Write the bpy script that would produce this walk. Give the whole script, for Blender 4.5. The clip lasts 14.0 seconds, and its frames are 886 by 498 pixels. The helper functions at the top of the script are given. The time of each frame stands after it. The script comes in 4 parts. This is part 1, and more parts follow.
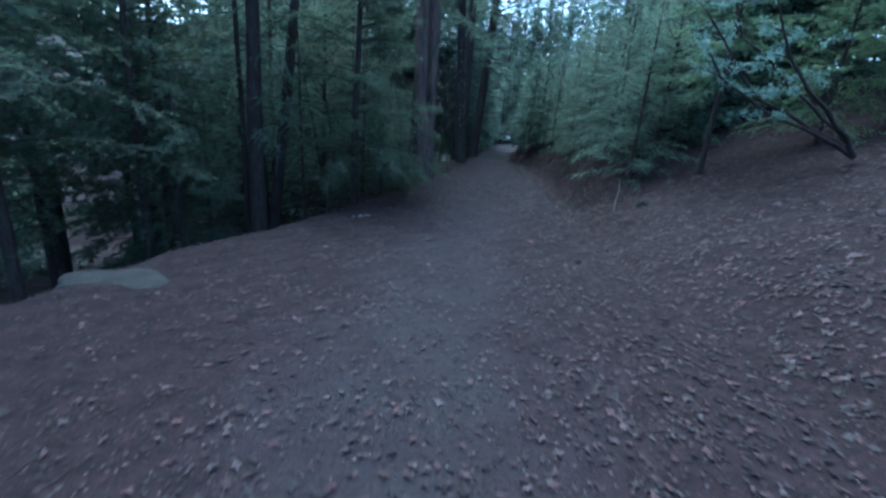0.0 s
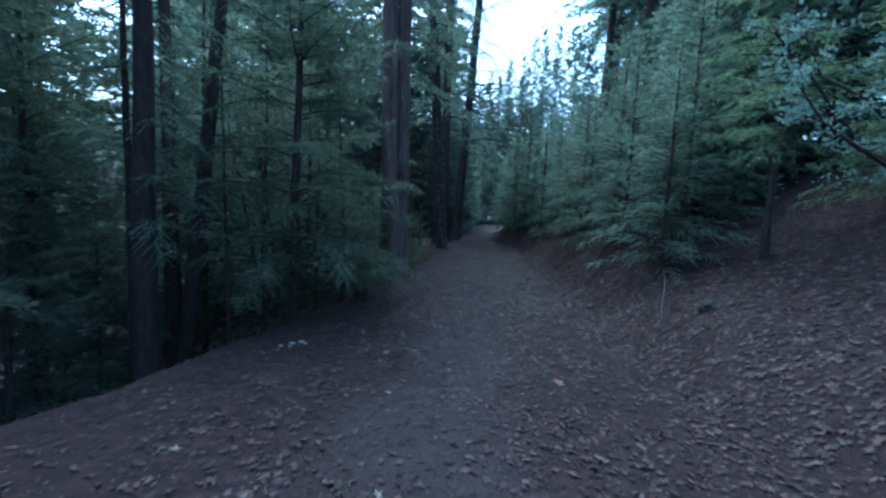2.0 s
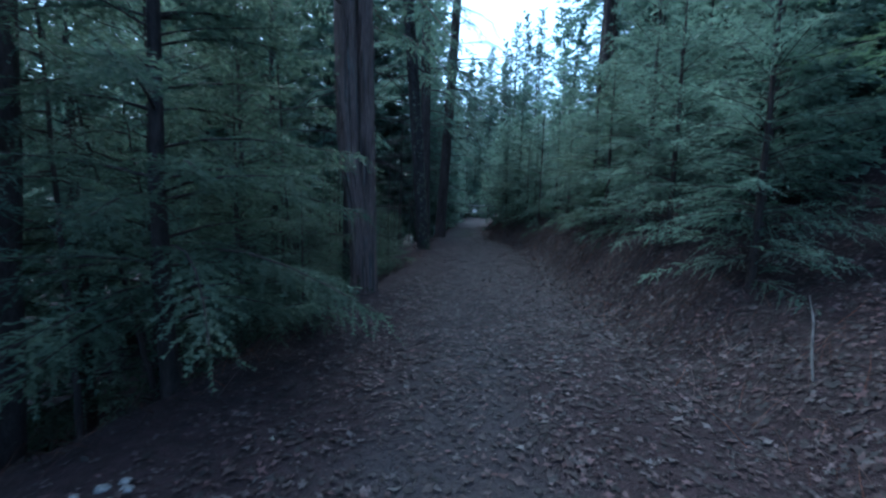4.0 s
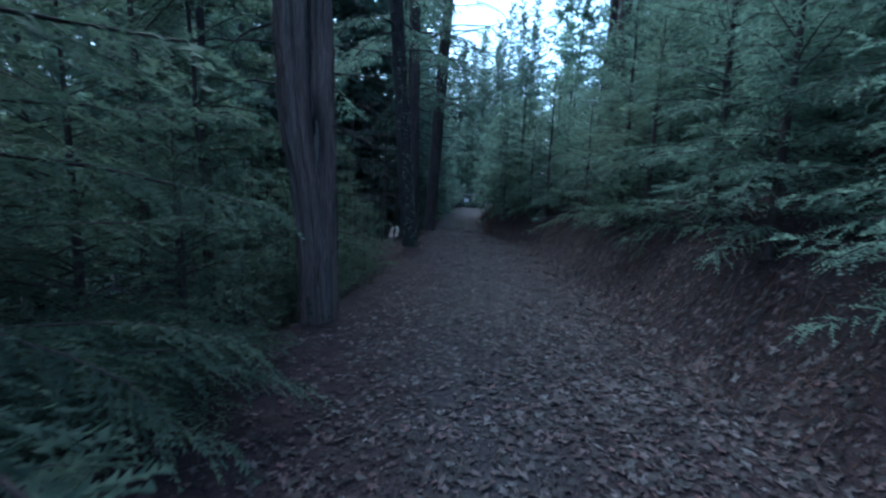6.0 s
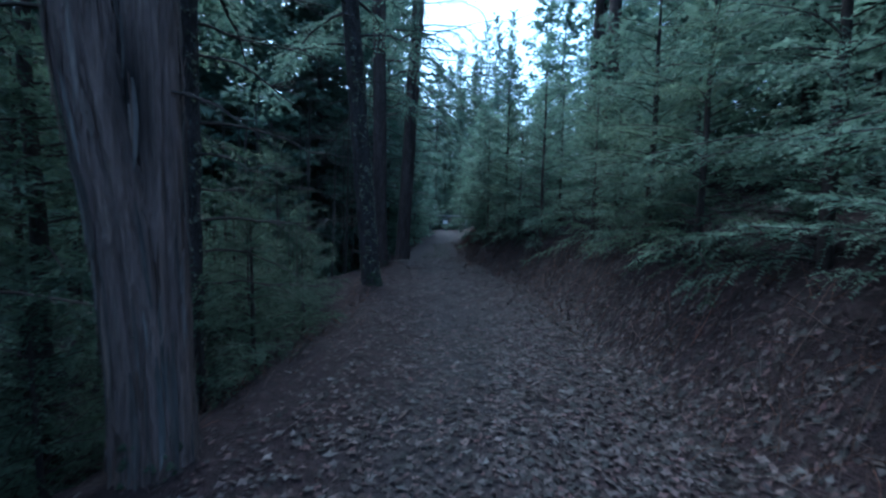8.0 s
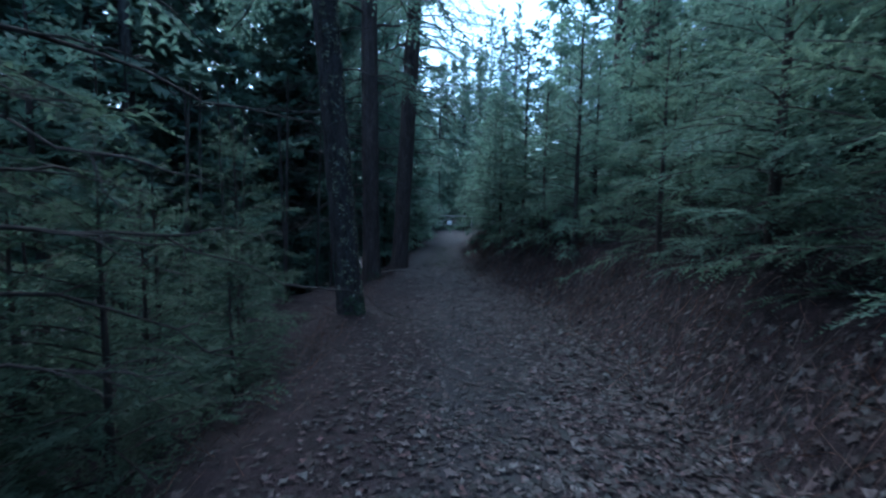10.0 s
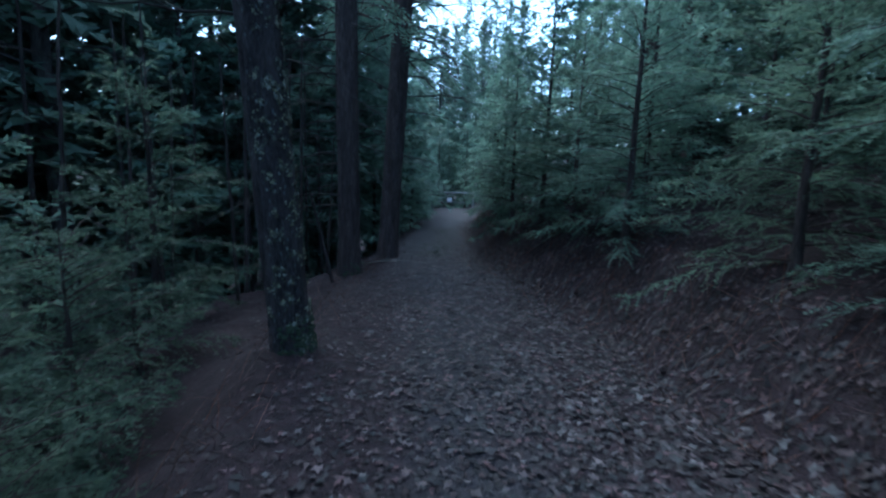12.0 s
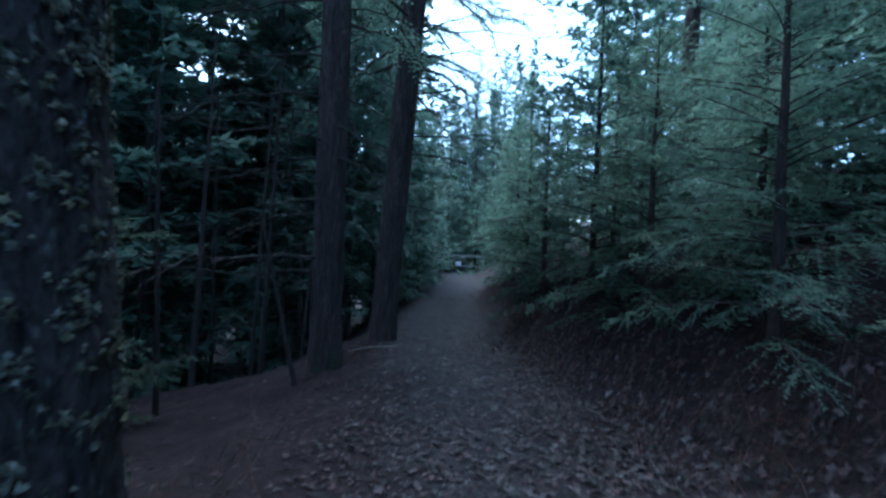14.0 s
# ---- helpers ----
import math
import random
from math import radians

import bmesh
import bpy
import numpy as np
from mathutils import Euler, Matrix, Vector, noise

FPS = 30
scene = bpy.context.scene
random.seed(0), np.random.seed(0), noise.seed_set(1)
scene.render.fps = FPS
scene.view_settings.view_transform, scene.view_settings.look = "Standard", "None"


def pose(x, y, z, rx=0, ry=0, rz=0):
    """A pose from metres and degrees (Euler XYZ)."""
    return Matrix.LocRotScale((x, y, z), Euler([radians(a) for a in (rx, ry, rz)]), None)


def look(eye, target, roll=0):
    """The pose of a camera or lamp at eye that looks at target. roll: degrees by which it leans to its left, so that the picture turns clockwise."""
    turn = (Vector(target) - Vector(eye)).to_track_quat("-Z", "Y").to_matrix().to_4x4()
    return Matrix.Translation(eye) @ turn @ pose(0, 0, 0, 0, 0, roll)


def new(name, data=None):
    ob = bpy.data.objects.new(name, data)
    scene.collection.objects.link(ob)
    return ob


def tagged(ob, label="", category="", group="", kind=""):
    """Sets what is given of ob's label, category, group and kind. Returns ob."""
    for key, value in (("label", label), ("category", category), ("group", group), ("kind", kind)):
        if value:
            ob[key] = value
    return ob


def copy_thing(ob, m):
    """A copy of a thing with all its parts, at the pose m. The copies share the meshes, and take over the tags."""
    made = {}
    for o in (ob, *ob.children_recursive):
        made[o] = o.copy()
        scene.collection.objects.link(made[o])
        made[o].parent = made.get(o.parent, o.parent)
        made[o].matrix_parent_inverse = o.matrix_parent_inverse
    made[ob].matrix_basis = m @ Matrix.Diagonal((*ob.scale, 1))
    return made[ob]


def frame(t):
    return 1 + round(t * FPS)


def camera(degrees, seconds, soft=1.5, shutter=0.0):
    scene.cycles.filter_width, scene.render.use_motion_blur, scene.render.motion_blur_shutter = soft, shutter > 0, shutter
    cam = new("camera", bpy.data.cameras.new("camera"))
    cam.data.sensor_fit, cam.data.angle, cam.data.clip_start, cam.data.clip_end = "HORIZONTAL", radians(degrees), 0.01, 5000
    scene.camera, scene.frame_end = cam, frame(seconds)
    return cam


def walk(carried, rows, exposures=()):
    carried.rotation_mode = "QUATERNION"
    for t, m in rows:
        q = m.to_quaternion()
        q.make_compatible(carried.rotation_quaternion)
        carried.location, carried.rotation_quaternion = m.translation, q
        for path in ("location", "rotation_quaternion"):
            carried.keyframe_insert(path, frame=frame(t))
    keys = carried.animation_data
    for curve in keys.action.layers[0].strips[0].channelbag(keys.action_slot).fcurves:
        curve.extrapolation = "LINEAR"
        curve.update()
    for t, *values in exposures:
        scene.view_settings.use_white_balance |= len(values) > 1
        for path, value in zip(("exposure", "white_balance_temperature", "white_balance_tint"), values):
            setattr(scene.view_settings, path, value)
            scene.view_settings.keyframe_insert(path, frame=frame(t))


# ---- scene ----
cam = camera(92.3, 14.0, 2.4, 0.4)
METRES, EYE, TILT, LEAN, TURN = 16.3, 1.5, 0.0, 0.0, 0.0
ROWS = [
    (0.0, 0.0, 0.0, 0.0, 1.42, -16.51, -4.81),
    (0.5, -0.0025, 0.0349, 0.001, 0.04, -11.45, -3.49),
    (1.0, -0.0013, 0.0715, -0.0004, -0.74, -9.55, -2.35),
    (1.5, -0.0024, 0.1099, -0.0005, -0.11, -7.47, -3.5),
    (2.0, 0.004, 0.1475, -0.0015, -1.17, -5.63, -2.9),
    (2.5, 0.0033, 0.1852, -0.0019, -1.76, -4.8, -3.21),
    (3.0, 0.0075, 0.2221, -0.0031, -2.3, -5.22, -2.08),
    (3.5, 0.006, 0.2602, -0.0033, -2.58, -5.58, -1.97),
    (4.0, 0.0108, 0.299, -0.0048, -3.39, -6.35, -1.52),
    (6.5, 0.0216, 0.4707, -0.0056, -5.22, -7.95, -2.14),
    (7.0, 0.0283, 0.5065, -0.0058, -6.48, -8.06, -1.25),
    (7.5, 0.034, 0.5427, -0.0056, -6.84, -6.96, -1.19),
    (8.0, 0.0405, 0.5765, -0.0049, -7.49, -4.9, -1.26),
    (8.5, 0.0457, 0.6113, -0.0047, -6.59, -4.43, -1.3),
    (11.0, 0.0658, 0.7846, -0.0046, -7.85, -6.66, -1.04),
    (11.5, 0.0714, 0.8193, -0.0053, -8.55, -8.61, -1.6),
    (12.0, 0.0744, 0.8552, -0.0045, -7.06, -8.07, -1.71),
    (12.5, 0.0794, 0.8894, -0.0039, -5.54, -5.33, -0.59),
    (13.0, 0.0798, 0.9236, -0.0047, -3.82, -3.82, -0.92),
    (13.5, 0.0843, 0.9581, -0.0051, -4.55, -3.61, -1.14),
    (14.0, 0.0847, 0.9931, -0.0059, -6.06, 0.36, -2.65),
]
EXPOSURES = [(t, ev, 4280, -9.5) for t, ev in ((0.0, 2.2), (3.7, 1.85), (8.0, 1.97), (11.0, 1.97), (12.0, 2.17), (12.8, 2.17), (14.0, 2.2))]
walk(cam, [(t, pose(0, 0, EYE, TILT, LEAN, TURN) @ pose(METRES * x, METRES * y, METRES * z, 90 + pitch, roll, yaw)) for t, x, y, z, yaw, pitch, roll in ROWS], EXPOSURES)
# ---- light ----
scene.cycles.max_bounces, scene.cycles.diffuse_bounces, scene.cycles.transmission_bounces = 12, 10, 10
world = bpy.data.worlds.new("dusk_sky")
scene.world = world
world.use_nodes = True
wn = world.node_tree
sky = wn.nodes.new("ShaderNodeTexSky")
sky.sky_type, sky.sun_disc = "NISHITA", False
SUN_EL, SUN_ROT = radians(64), radians(335)
sky.sun_elevation, sky.sun_rotation = SUN_EL, SUN_ROT
sky.air_density, sky.dust_density, sky.ozone_density = 1.0, 6.0, 1.5
wn.nodes["Background"].inputs["Strength"].default_value = 0.15
wn.links.new(sky.outputs[0], wn.nodes["Background"].inputs["Color"])
lamp = bpy.data.lights.new("sun", "SUN")
lamp.energy, lamp.angle, lamp.color = 0.25, radians(120), (1.0, 0.97, 0.93)
sun = new("sun", lamp)
sun.matrix_basis = look((math.sin(SUN_ROT) * math.cos(SUN_EL) * 60, math.cos(SUN_ROT) * math.cos(SUN_EL) * 60, math.sin(SUN_EL) * 60), (0, 0, 0))


# ---- materials ----
def material(name, dark, light, scale=6.0, fine=60.0, rough=0.9, bump=0.3, dist=0.02, stretch=(1, 1, 1), extra=None, third=None, per_object=0.0, thin=0.0):
    m = bpy.data.materials.new(name)
    m.use_nodes = True
    t = m.node_tree
    bs = t.nodes["Principled BSDF"]
    bs.inputs["Roughness"].default_value = rough
    bs.inputs["Specular IOR Level"].default_value = 0.25
    co = t.nodes.new("ShaderNodeTexCoord")
    mp = t.nodes.new("ShaderNodeMapping")
    mp.inputs["Scale"].default_value = stretch
    t.links.new(co.outputs["Object"], mp.inputs["Vector"])
    n1 = t.nodes.new("ShaderNodeTexNoise")
    n1.inputs["Scale"].default_value, n1.inputs["Detail"].default_value = scale, 5
    n2 = t.nodes.new("ShaderNodeTexNoise")
    n2.inputs["Scale"].default_value, n2.inputs["Detail"].default_value = fine, 4
    for n in (n1, n2):
        t.links.new(mp.outputs[0], n.inputs["Vector"])
    add = t.nodes.new("ShaderNodeMath")
    add.operation = "ADD"
    t.links.new(n1.outputs["Fac"], add.inputs[0])
    t.links.new(n2.outputs["Fac"], add.inputs[1])
    rm = t.nodes.new("ShaderNodeMapRange")
    rm.inputs["From Min"].default_value, rm.inputs["From Max"].default_value = 0.7, 1.3
    t.links.new(add.outputs[0], rm.inputs["Value"])
    fac = rm.outputs[0]
    mx = t.nodes.new("ShaderNodeValToRGB")
    mx.color_ramp.elements[0].color = (*dark, 1)
    mx.color_ramp.elements[1].color = (*light, 1)
    if third:
        e = mx.color_ramp.elements.new(0.55)
        e.color = (*third, 1)
    t.links.new(fac, mx.inputs["Fac"])
    out = mx.outputs["Color"]
    if per_object:
        oi = t.nodes.new("ShaderNodeObjectInfo")
        hs = t.nodes.new("ShaderNodeHueSaturation")
        r2 = t.nodes.new("ShaderNodeMapRange")
        r2.inputs["To Min"].default_value, r2.inputs["To Max"].default_value = 1 - per_object, 1 + per_object
        t.links.new(oi.outputs["Random"], r2.inputs["Value"])
        t.links.new(r2.outputs[0], hs.inputs["Value"])
        t.links.new(out, hs.inputs["Color"])
        out = hs.outputs["Color"]
    if extra:
        out = extra(t, out, mp, n1, n2)
    t.links.new(out, bs.inputs["Base Color"])
    bp = t.nodes.new("ShaderNodeBump")
    bp.inputs["Strength"].default_value, bp.inputs["Distance"].default_value = bump, dist
    t.links.new(add.outputs[0], bp.inputs["Height"])
    t.links.new(bp.outputs[0], bs.inputs["Normal"])
    if thin:
        tl = t.nodes.new("ShaderNodeBsdfTranslucent")
        t.links.new(out, tl.inputs["Color"])
        ms = t.nodes.new("ShaderNodeMixShader")
        ms.inputs[0].default_value = thin
        t.links.new(bs.outputs[0], ms.inputs[1])
        t.links.new(tl.outputs[0], ms.inputs[2])
        t.links.new(ms.outputs[0], t.nodes["Material Output"].inputs["Surface"])
    return m


def mix(t, fac, a, b):
    m = t.nodes.new("ShaderNodeMix")
    m.data_type = "RGBA"
    for sock, v in ((m.inputs[0], fac), (m.inputs[6], a), (m.inputs[7], b)):
        if isinstance(v, tuple):
            sock.default_value = v
        else:
            t.links.new(v, sock)
    return m.outputs[2]


def island_tint(t, out, mp, n1, n2, low=0.35, high=1.85):
    g = t.nodes.new("ShaderNodeNewGeometry")
    hs = t.nodes.new("ShaderNodeHueSaturation")
    r = t.nodes.new("ShaderNodeMapRange")
    r.inputs["To Min"].default_value, r.inputs["To Max"].default_value = low, high
    sq = t.nodes.new("ShaderNodeMath")
    sq.operation = "POWER"
    sq.inputs[1].default_value = 1.9
    t.links.new(g.outputs["Random Per Island"], sq.inputs[0])
    t.links.new(sq.outputs[0], r.inputs["Value"])
    t.links.new(r.outputs[0], hs.inputs["Value"])
    wn2 = t.nodes.new("ShaderNodeTexWhiteNoise")
    wn2.noise_dimensions = "1D"
    t.links.new(g.outputs["Random Per Island"], wn2.inputs["W"])
    r3 = t.nodes.new("ShaderNodeMapRange")
    r3.inputs["To Min"].default_value, r3.inputs["To Max"].default_value = 0.5, 1.5
    t.links.new(wn2.outputs["Value"], r3.inputs["Value"])
    t.links.new(r3.outputs[0], hs.inputs["Saturation"])
    t.links.new(out, hs.inputs["Color"])
    return hs.outputs["Color"]


def trail_blend(t, out, mp, n1, n2):
    """Compacted grey-brown tread where the trail attribute says so, red-brown needle duff beside it."""
    at = t.nodes.new("ShaderNodeAttribute")
    at.attribute_name = "trail"
    big = t.nodes.new("ShaderNodeTexNoise")
    big.inputs["Scale"].default_value, big.inputs["Detail"].default_value = 1.3, 6
    t.links.new(mp.outputs[0], big.inputs["Vector"])
    s = t.nodes.new("ShaderNodeMath")
    s.operation = "MULTIPLY_ADD"
    s.inputs[1].default_value = 0.9
    t.links.new(big.outputs["Fac"], s.inputs[0])
    t.links.new(at.outputs["Fac"], s.inputs[2])
    r = t.nodes.new("ShaderNodeMapRange")
    r.interpolation_type = "SMOOTHSTEP"
    r.inputs["From Min"].default_value, r.inputs["From Max"].default_value = 0.65, 1.25
    t.links.new(s.outputs[0], r.inputs["Value"])
    grit = t.nodes.new("ShaderNodeValToRGB")
    grit.color_ramp.elements[0].color, grit.color_ramp.elements[1].color = (0.0125, 0.0102, 0.0112, 1), (0.042, 0.0345, 0.0375, 1)
    t.links.new(n2.outputs["Fac"], grit.inputs["Fac"])
    return mix(t, r.outputs[0], out, grit.outputs["Color"])


def crumb_tint(t, out, mp, n1, n2):
    return island_tint(t, out, mp, n1, n2, 0.4, 1.2)


def lichen_blend(t, out, mp, n1, n2):
    v = t.nodes.new("ShaderNodeTexVoronoi")
    v.inputs["Scale"].default_value = 26
    t.links.new(mp.outputs[0], v.inputs["Vector"])
    r = t.nodes.new("ShaderNodeMapRange")
    r.inputs["From Min"].default_value, r.inputs["From Max"].default_value = 0.22, 0.12
    t.links.new(v.outputs["Distance"], r.inputs["Value"])
    return mix(t, r.outputs[0], out, (0.085, 0.088, 0.084, 1))


def burn_blend(t, out, mp, n1, n2):
    """Charred black wood where the burn attribute says so, ragged along the grain."""
    at = t.nodes.new("ShaderNodeAttribute")
    at.attribute_name = "burn"
    s = t.nodes.new("ShaderNodeMath")
    s.operation = "MULTIPLY_ADD"
    s.inputs[1].default_value = 1.5
    t.links.new(n1.outputs["Fac"], s.inputs[0])
    t.links.new(at.outputs["Fac"], s.inputs[2])
    r = t.nodes.new("ShaderNodeMapRange")
    r.inputs["From Min"].default_value, r.inputs["From Max"].default_value = 1.05, 1.75
    t.links.new(s.outputs[0], r.inputs["Value"])
    return mix(t, r.outputs[0], out, (0.011, 0.009, 0.009, 1))


GROUND = material("ground_duff", (0.007242, 0.004019, 0.004664), (0.02982, 0.01675, 0.01907), 9, 70, 0.95, 0.8, 0.03, third=(0.0166, 0.009038, 0.01016), extra=trail_blend)
NEEDLES = material("fir_needles", (0.07325, 0.1078, 0.08262), (0.1822, 0.2379, 0.1723), 2.2, 14, 0.6, 0.0, 0.01, third=(0.1214, 0.1656, 0.1229), per_object=0.25, thin=0.62)
CEDAR_GREEN = material("cedar_sprays", (0.05345, 0.07617, 0.05215), (0.1295, 0.1621, 0.1027), 2.0, 12, 0.6, 0.0, 0.01, third=(0.08591, 0.1147, 0.07668), per_object=0.25, thin=0.62)
BRIGHT_GREEN = material("light_green_sprays", (0.08077, 0.1287, 0.07066), (0.1867, 0.2473, 0.1276), 2.0, 12, 0.6, 0.0, 0.01, third=(0.1263, 0.1824, 0.09384), thin=0.5)
PALE_LEAF = material("grey_green_leaves", (0.09594, 0.1552, 0.1248), (0.2131, 0.2993, 0.2609), 3.0, 18, 0.5, 0.0, 0.01, thin=0.5)
FAR_GREEN = material("far_needles", (0.07831, 0.1027, 0.0768), (0.1649, 0.2061, 0.1543), 0.8, 5, 0.7, 0.0, 0.01, per_object=0.3, thin=0.62)
BARK = material("dark_bark", (0.0216, 0.018, 0.0171), (0.0855, 0.072, 0.0675), 10, 45, 0.95, 0.9, 0.03, (1, 1, 0.18), per_object=0.2)
SAP_BARK = material("sapling_bark", (0.01685, 0.01256, 0.01166), (0.05803, 0.04306, 0.03857), 14, 60, 0.95, 0.6, 0.01, (1, 1, 0.25), per_object=0.2)
CEDAR_BARK = material("shaggy_cedar_bark", (0.07638, 0.0528, 0.04695), (0.2033, 0.143, 0.126), 7, 45, 0.95, 1.0, 0.05, (1, 1, 0.13), third=(0.1417, 0.099, 0.08749), extra=burn_blend)
STRIP_BARK = material("peeling_bark_strips", (0.0675, 0.04995, 0.04455), (0.2025, 0.1553, 0.1377), 9, 60, 0.95, 0.8, 0.02, (1, 1, 0.1), extra=crumb_tint)
LICHEN_BARK = material("lichened_bark", (0.0162, 0.0126, 0.0126), (0.06413, 0.05166, 0.0504), 12, 50, 0.95, 1.0, 0.03, (1, 1, 0.35), extra=lichen_blend)
PINE_BARK = material("ridged_pine_bark", (0.0246, 0.01777, 0.01628), (0.09222, 0.06718, 0.06143), 9, 40, 0.95, 1.0, 0.04, (1, 1, 0.2), third=(0.05272, 0.03785, 0.03479))
PALE_BARK = material("bare_pale_wood", (0.1178, 0.1018, 0.09105), (0.2249, 0.2035, 0.1821), 6, 30, 0.9, 0.4, 0.01, (1, 1, 0.2))
LICHEN = material("pale_lichen", (0.09253, 0.09136, 0.06724), (0.1966, 0.1828, 0.1346), 20, 80, 0.95, 0.4, 0.01, extra=island_tint)
TWIG = material("dead_twig", (0.01699, 0.01274, 0.01147), (0.05096, 0.04035, 0.0361), 20, 80, 0.9, 0.3, 0.005)
BRUSH = material("dry_brown_brush", (0.03, 0.0165, 0.0135), (0.1, 0.056, 0.043), 12, 60, 0.9, 0.2, 0.005, extra=island_tint)
LEAF = material("dead_oak_leaves", (0.01908, 0.01212, 0.01209), (0.05726, 0.03921, 0.04062), 5, 40, 0.75, 0.3, 0.004, third=(0.03546, 0.02312, 0.02323), extra=island_tint)
CRUMB = material("leaf_and_bark_bits", (0.02112, 0.0155, 0.0145), (0.1152, 0.094, 0.088), 5, 40, 0.85, 0.3, 0.004, third=(0.0576, 0.045, 0.0415), extra=crumb_tint)
LEAF_ONE = material("dead_leaf_blade", (0.0177, 0.01126, 0.01042), (0.05206, 0.03635, 0.03521), 5, 40, 0.75, 0.3, 0.004, third=(0.03331, 0.02216, 0.02085), per_object=0.5)
LEAF_GREY = material("bleached_oak_leaves", (0.03035, 0.02249, 0.02121), (0.07369, 0.06072, 0.06126), 5, 40, 0.8, 0.3, 0.004, third=(0.04768, 0.03823, 0.0377), extra=island_tint)
ORANGE = material("orange_maple_leaf", (0.077, 0.035, 0.021), (0.154, 0.07, 0.042), 8, 50, 0.7, 0.3, 0.004)
STONE = material("grey_stone", (0.01529, 0.0149, 0.01393), (0.03671, 0.03517, 0.03287), 8, 60, 0.9, 0.7, 0.02)
PEBBLE = material("trail_pebbles", (0.077, 0.07, 0.07), (0.21, 0.196, 0.1925), 8, 60, 0.9, 0.4, 0.01, extra=island_tint)
MOSS = material("mossy_green", (0.0274, 0.0344, 0.0197), (0.06465, 0.07445, 0.0454), 14, 70, 1.0, 0.7, 0.02)
GRASS = material("dull_green_grass", (0.03, 0.042, 0.02), (0.075, 0.095, 0.045), 14, 70, 0.9, 0.2, 0.005)
PIPE = material("weathered_pale_paint", (0.1829, 0.195, 0.2011), (0.3047, 0.3169, 0.3291), 6, 40, 0.5, 0.15, 0.004)
DARKPOST = material("dark_painted_steel", (0.03, 0.03, 0.032), (0.07, 0.07, 0.075), 6, 40, 0.6, 0.2, 0.004)
SIGN = material("white_enamel_plate", (0.7, 0.71, 0.72), (0.85, 0.86, 0.87), 4, 30, 0.4, 0.1, 0.002)


# ---- building helpers ----
def mesh_of(name, verts, faces, mat, smooth=False):
    """A mesh from vertex and triangle arrays."""
    verts, faces = np.asarray(verts, dtype=np.float32), np.asarray(faces, dtype=np.int32)
    me = bpy.data.meshes.new(name)
    me.vertices.add(len(verts))
    me.vertices.foreach_set("co", verts.ravel())
    k = faces.shape[1]
    me.loops.add(faces.size)
    me.loops.foreach_set("vertex_index", faces.ravel())
    me.polygons.add(len(faces))
    me.polygons.foreach_set("loop_start", np.arange(0, faces.size, k, dtype=np.int32))
    if smooth:
        me.polygons.foreach_set("use_smooth", np.ones(len(faces), dtype=bool))
    me.update(calc_edges=True)
    me.materials.append(mat)
    return me


def part(name, me, parent=None, label=""):
    ob = new(name, me)
    if parent:
        ob.parent = parent
    return tagged(ob, label)


def empty(name, m=None):
    ob = new(name)
    ob.empty_display_size = 0.2
    if m is not None:
        ob.matrix_basis = m
    return ob


class Soup:
    """Gathers triangles of many pieces into one mesh."""

    def __init__(self):
        self.v, self.f, self.n = [], [], 0

    def add(self, v, f):
        self.v.append(np.asarray(v, dtype=np.float32))
        self.f.append(np.asarray(f, dtype=np.int32) + self.n)
        self.n += len(v)

    def tube(self, pts, radii, sides=4):
        pts, radii = np.asarray(pts, float), np.asarray(radii, float)
        tang = np.gradient(pts, axis=0)
        tang /= np.linalg.norm(tang, axis=1)[:, None] + 1e-9
        ref = np.array((0, 0, 1.0)) if abs(tang[0, 2]) < 0.8 else np.array((1.0, 0, 0))
        a = np.cross(tang, ref)
        a /= np.linalg.norm(a, axis=1)[:, None] + 1e-9
        b = np.cross(tang, a)
        th = np.arange(sides) * 2 * np.pi / sides
        ring = a[:, None, :] * np.cos(th)[None, :, None] + b[:, None, :] * np.sin(th)[None, :, None]
        v = (pts[:, None, :] + ring * radii[:, None, None]).reshape(-1, 3)
        f = []
        for i in range(len(pts) - 1):
            for j in range(sides):
                p, q = i * sides + j, i * sides + (j + 1) % sides
                f += [(p, p + sides, q), (q, p + sides, q + sides)]
        self.add(v, f)

    def mesh(self, name, mat, smooth=False):
        return mesh_of(name, np.concatenate(self.v), np.concatenate(self.f), mat, smooth)


def feathers(o, d, n, length, spacing, needle, width, droop=0.2):
    """Flat sprays: rows of small pointed blades down both sides of each twig."""
    cnt = np.maximum(3, np.ceil(length / spacing)).astype(int)
    idx = np.repeat(np.arange(len(cnt)), cnt)
    k = np.arange(len(idx)) - np.repeat(np.cumsum(cnt) - cnt, cnt)
    s = ((k + 0.5) / cnt[idx])[:, None]
    L = length[idx][:, None]
    dd, nn = d[idx], n[idx]
    base = o[idx] + dd * L * s
    base[:, 2] -= (L[:, 0] * droop * s[:, 0] ** 2)
    side = np.cross(nn, dd)
    rng = np.random.RandomState(len(idx) % 9973)
    vs = []
    for sg in (-1, 1):
        ln = needle * (1.05 - 0.6 * s) * rng.uniform(0.6, 1.35, (len(idx), 1))
        lean = rng.uniform(0.35, 0.95, (len(idx), 1))
        tip = base + (side * sg * (1.15 - lean) + dd * lean) * ln * 1.15 + nn * rng.uniform(-0.6, 0.55, (len(idx), 1)) * ln
        vs += [base - dd * width, base + dd * width, tip]
    v = np.stack(vs, axis=1).reshape(-1, 3)
    return v, np.arange(len(v)).reshape(-1, 3)


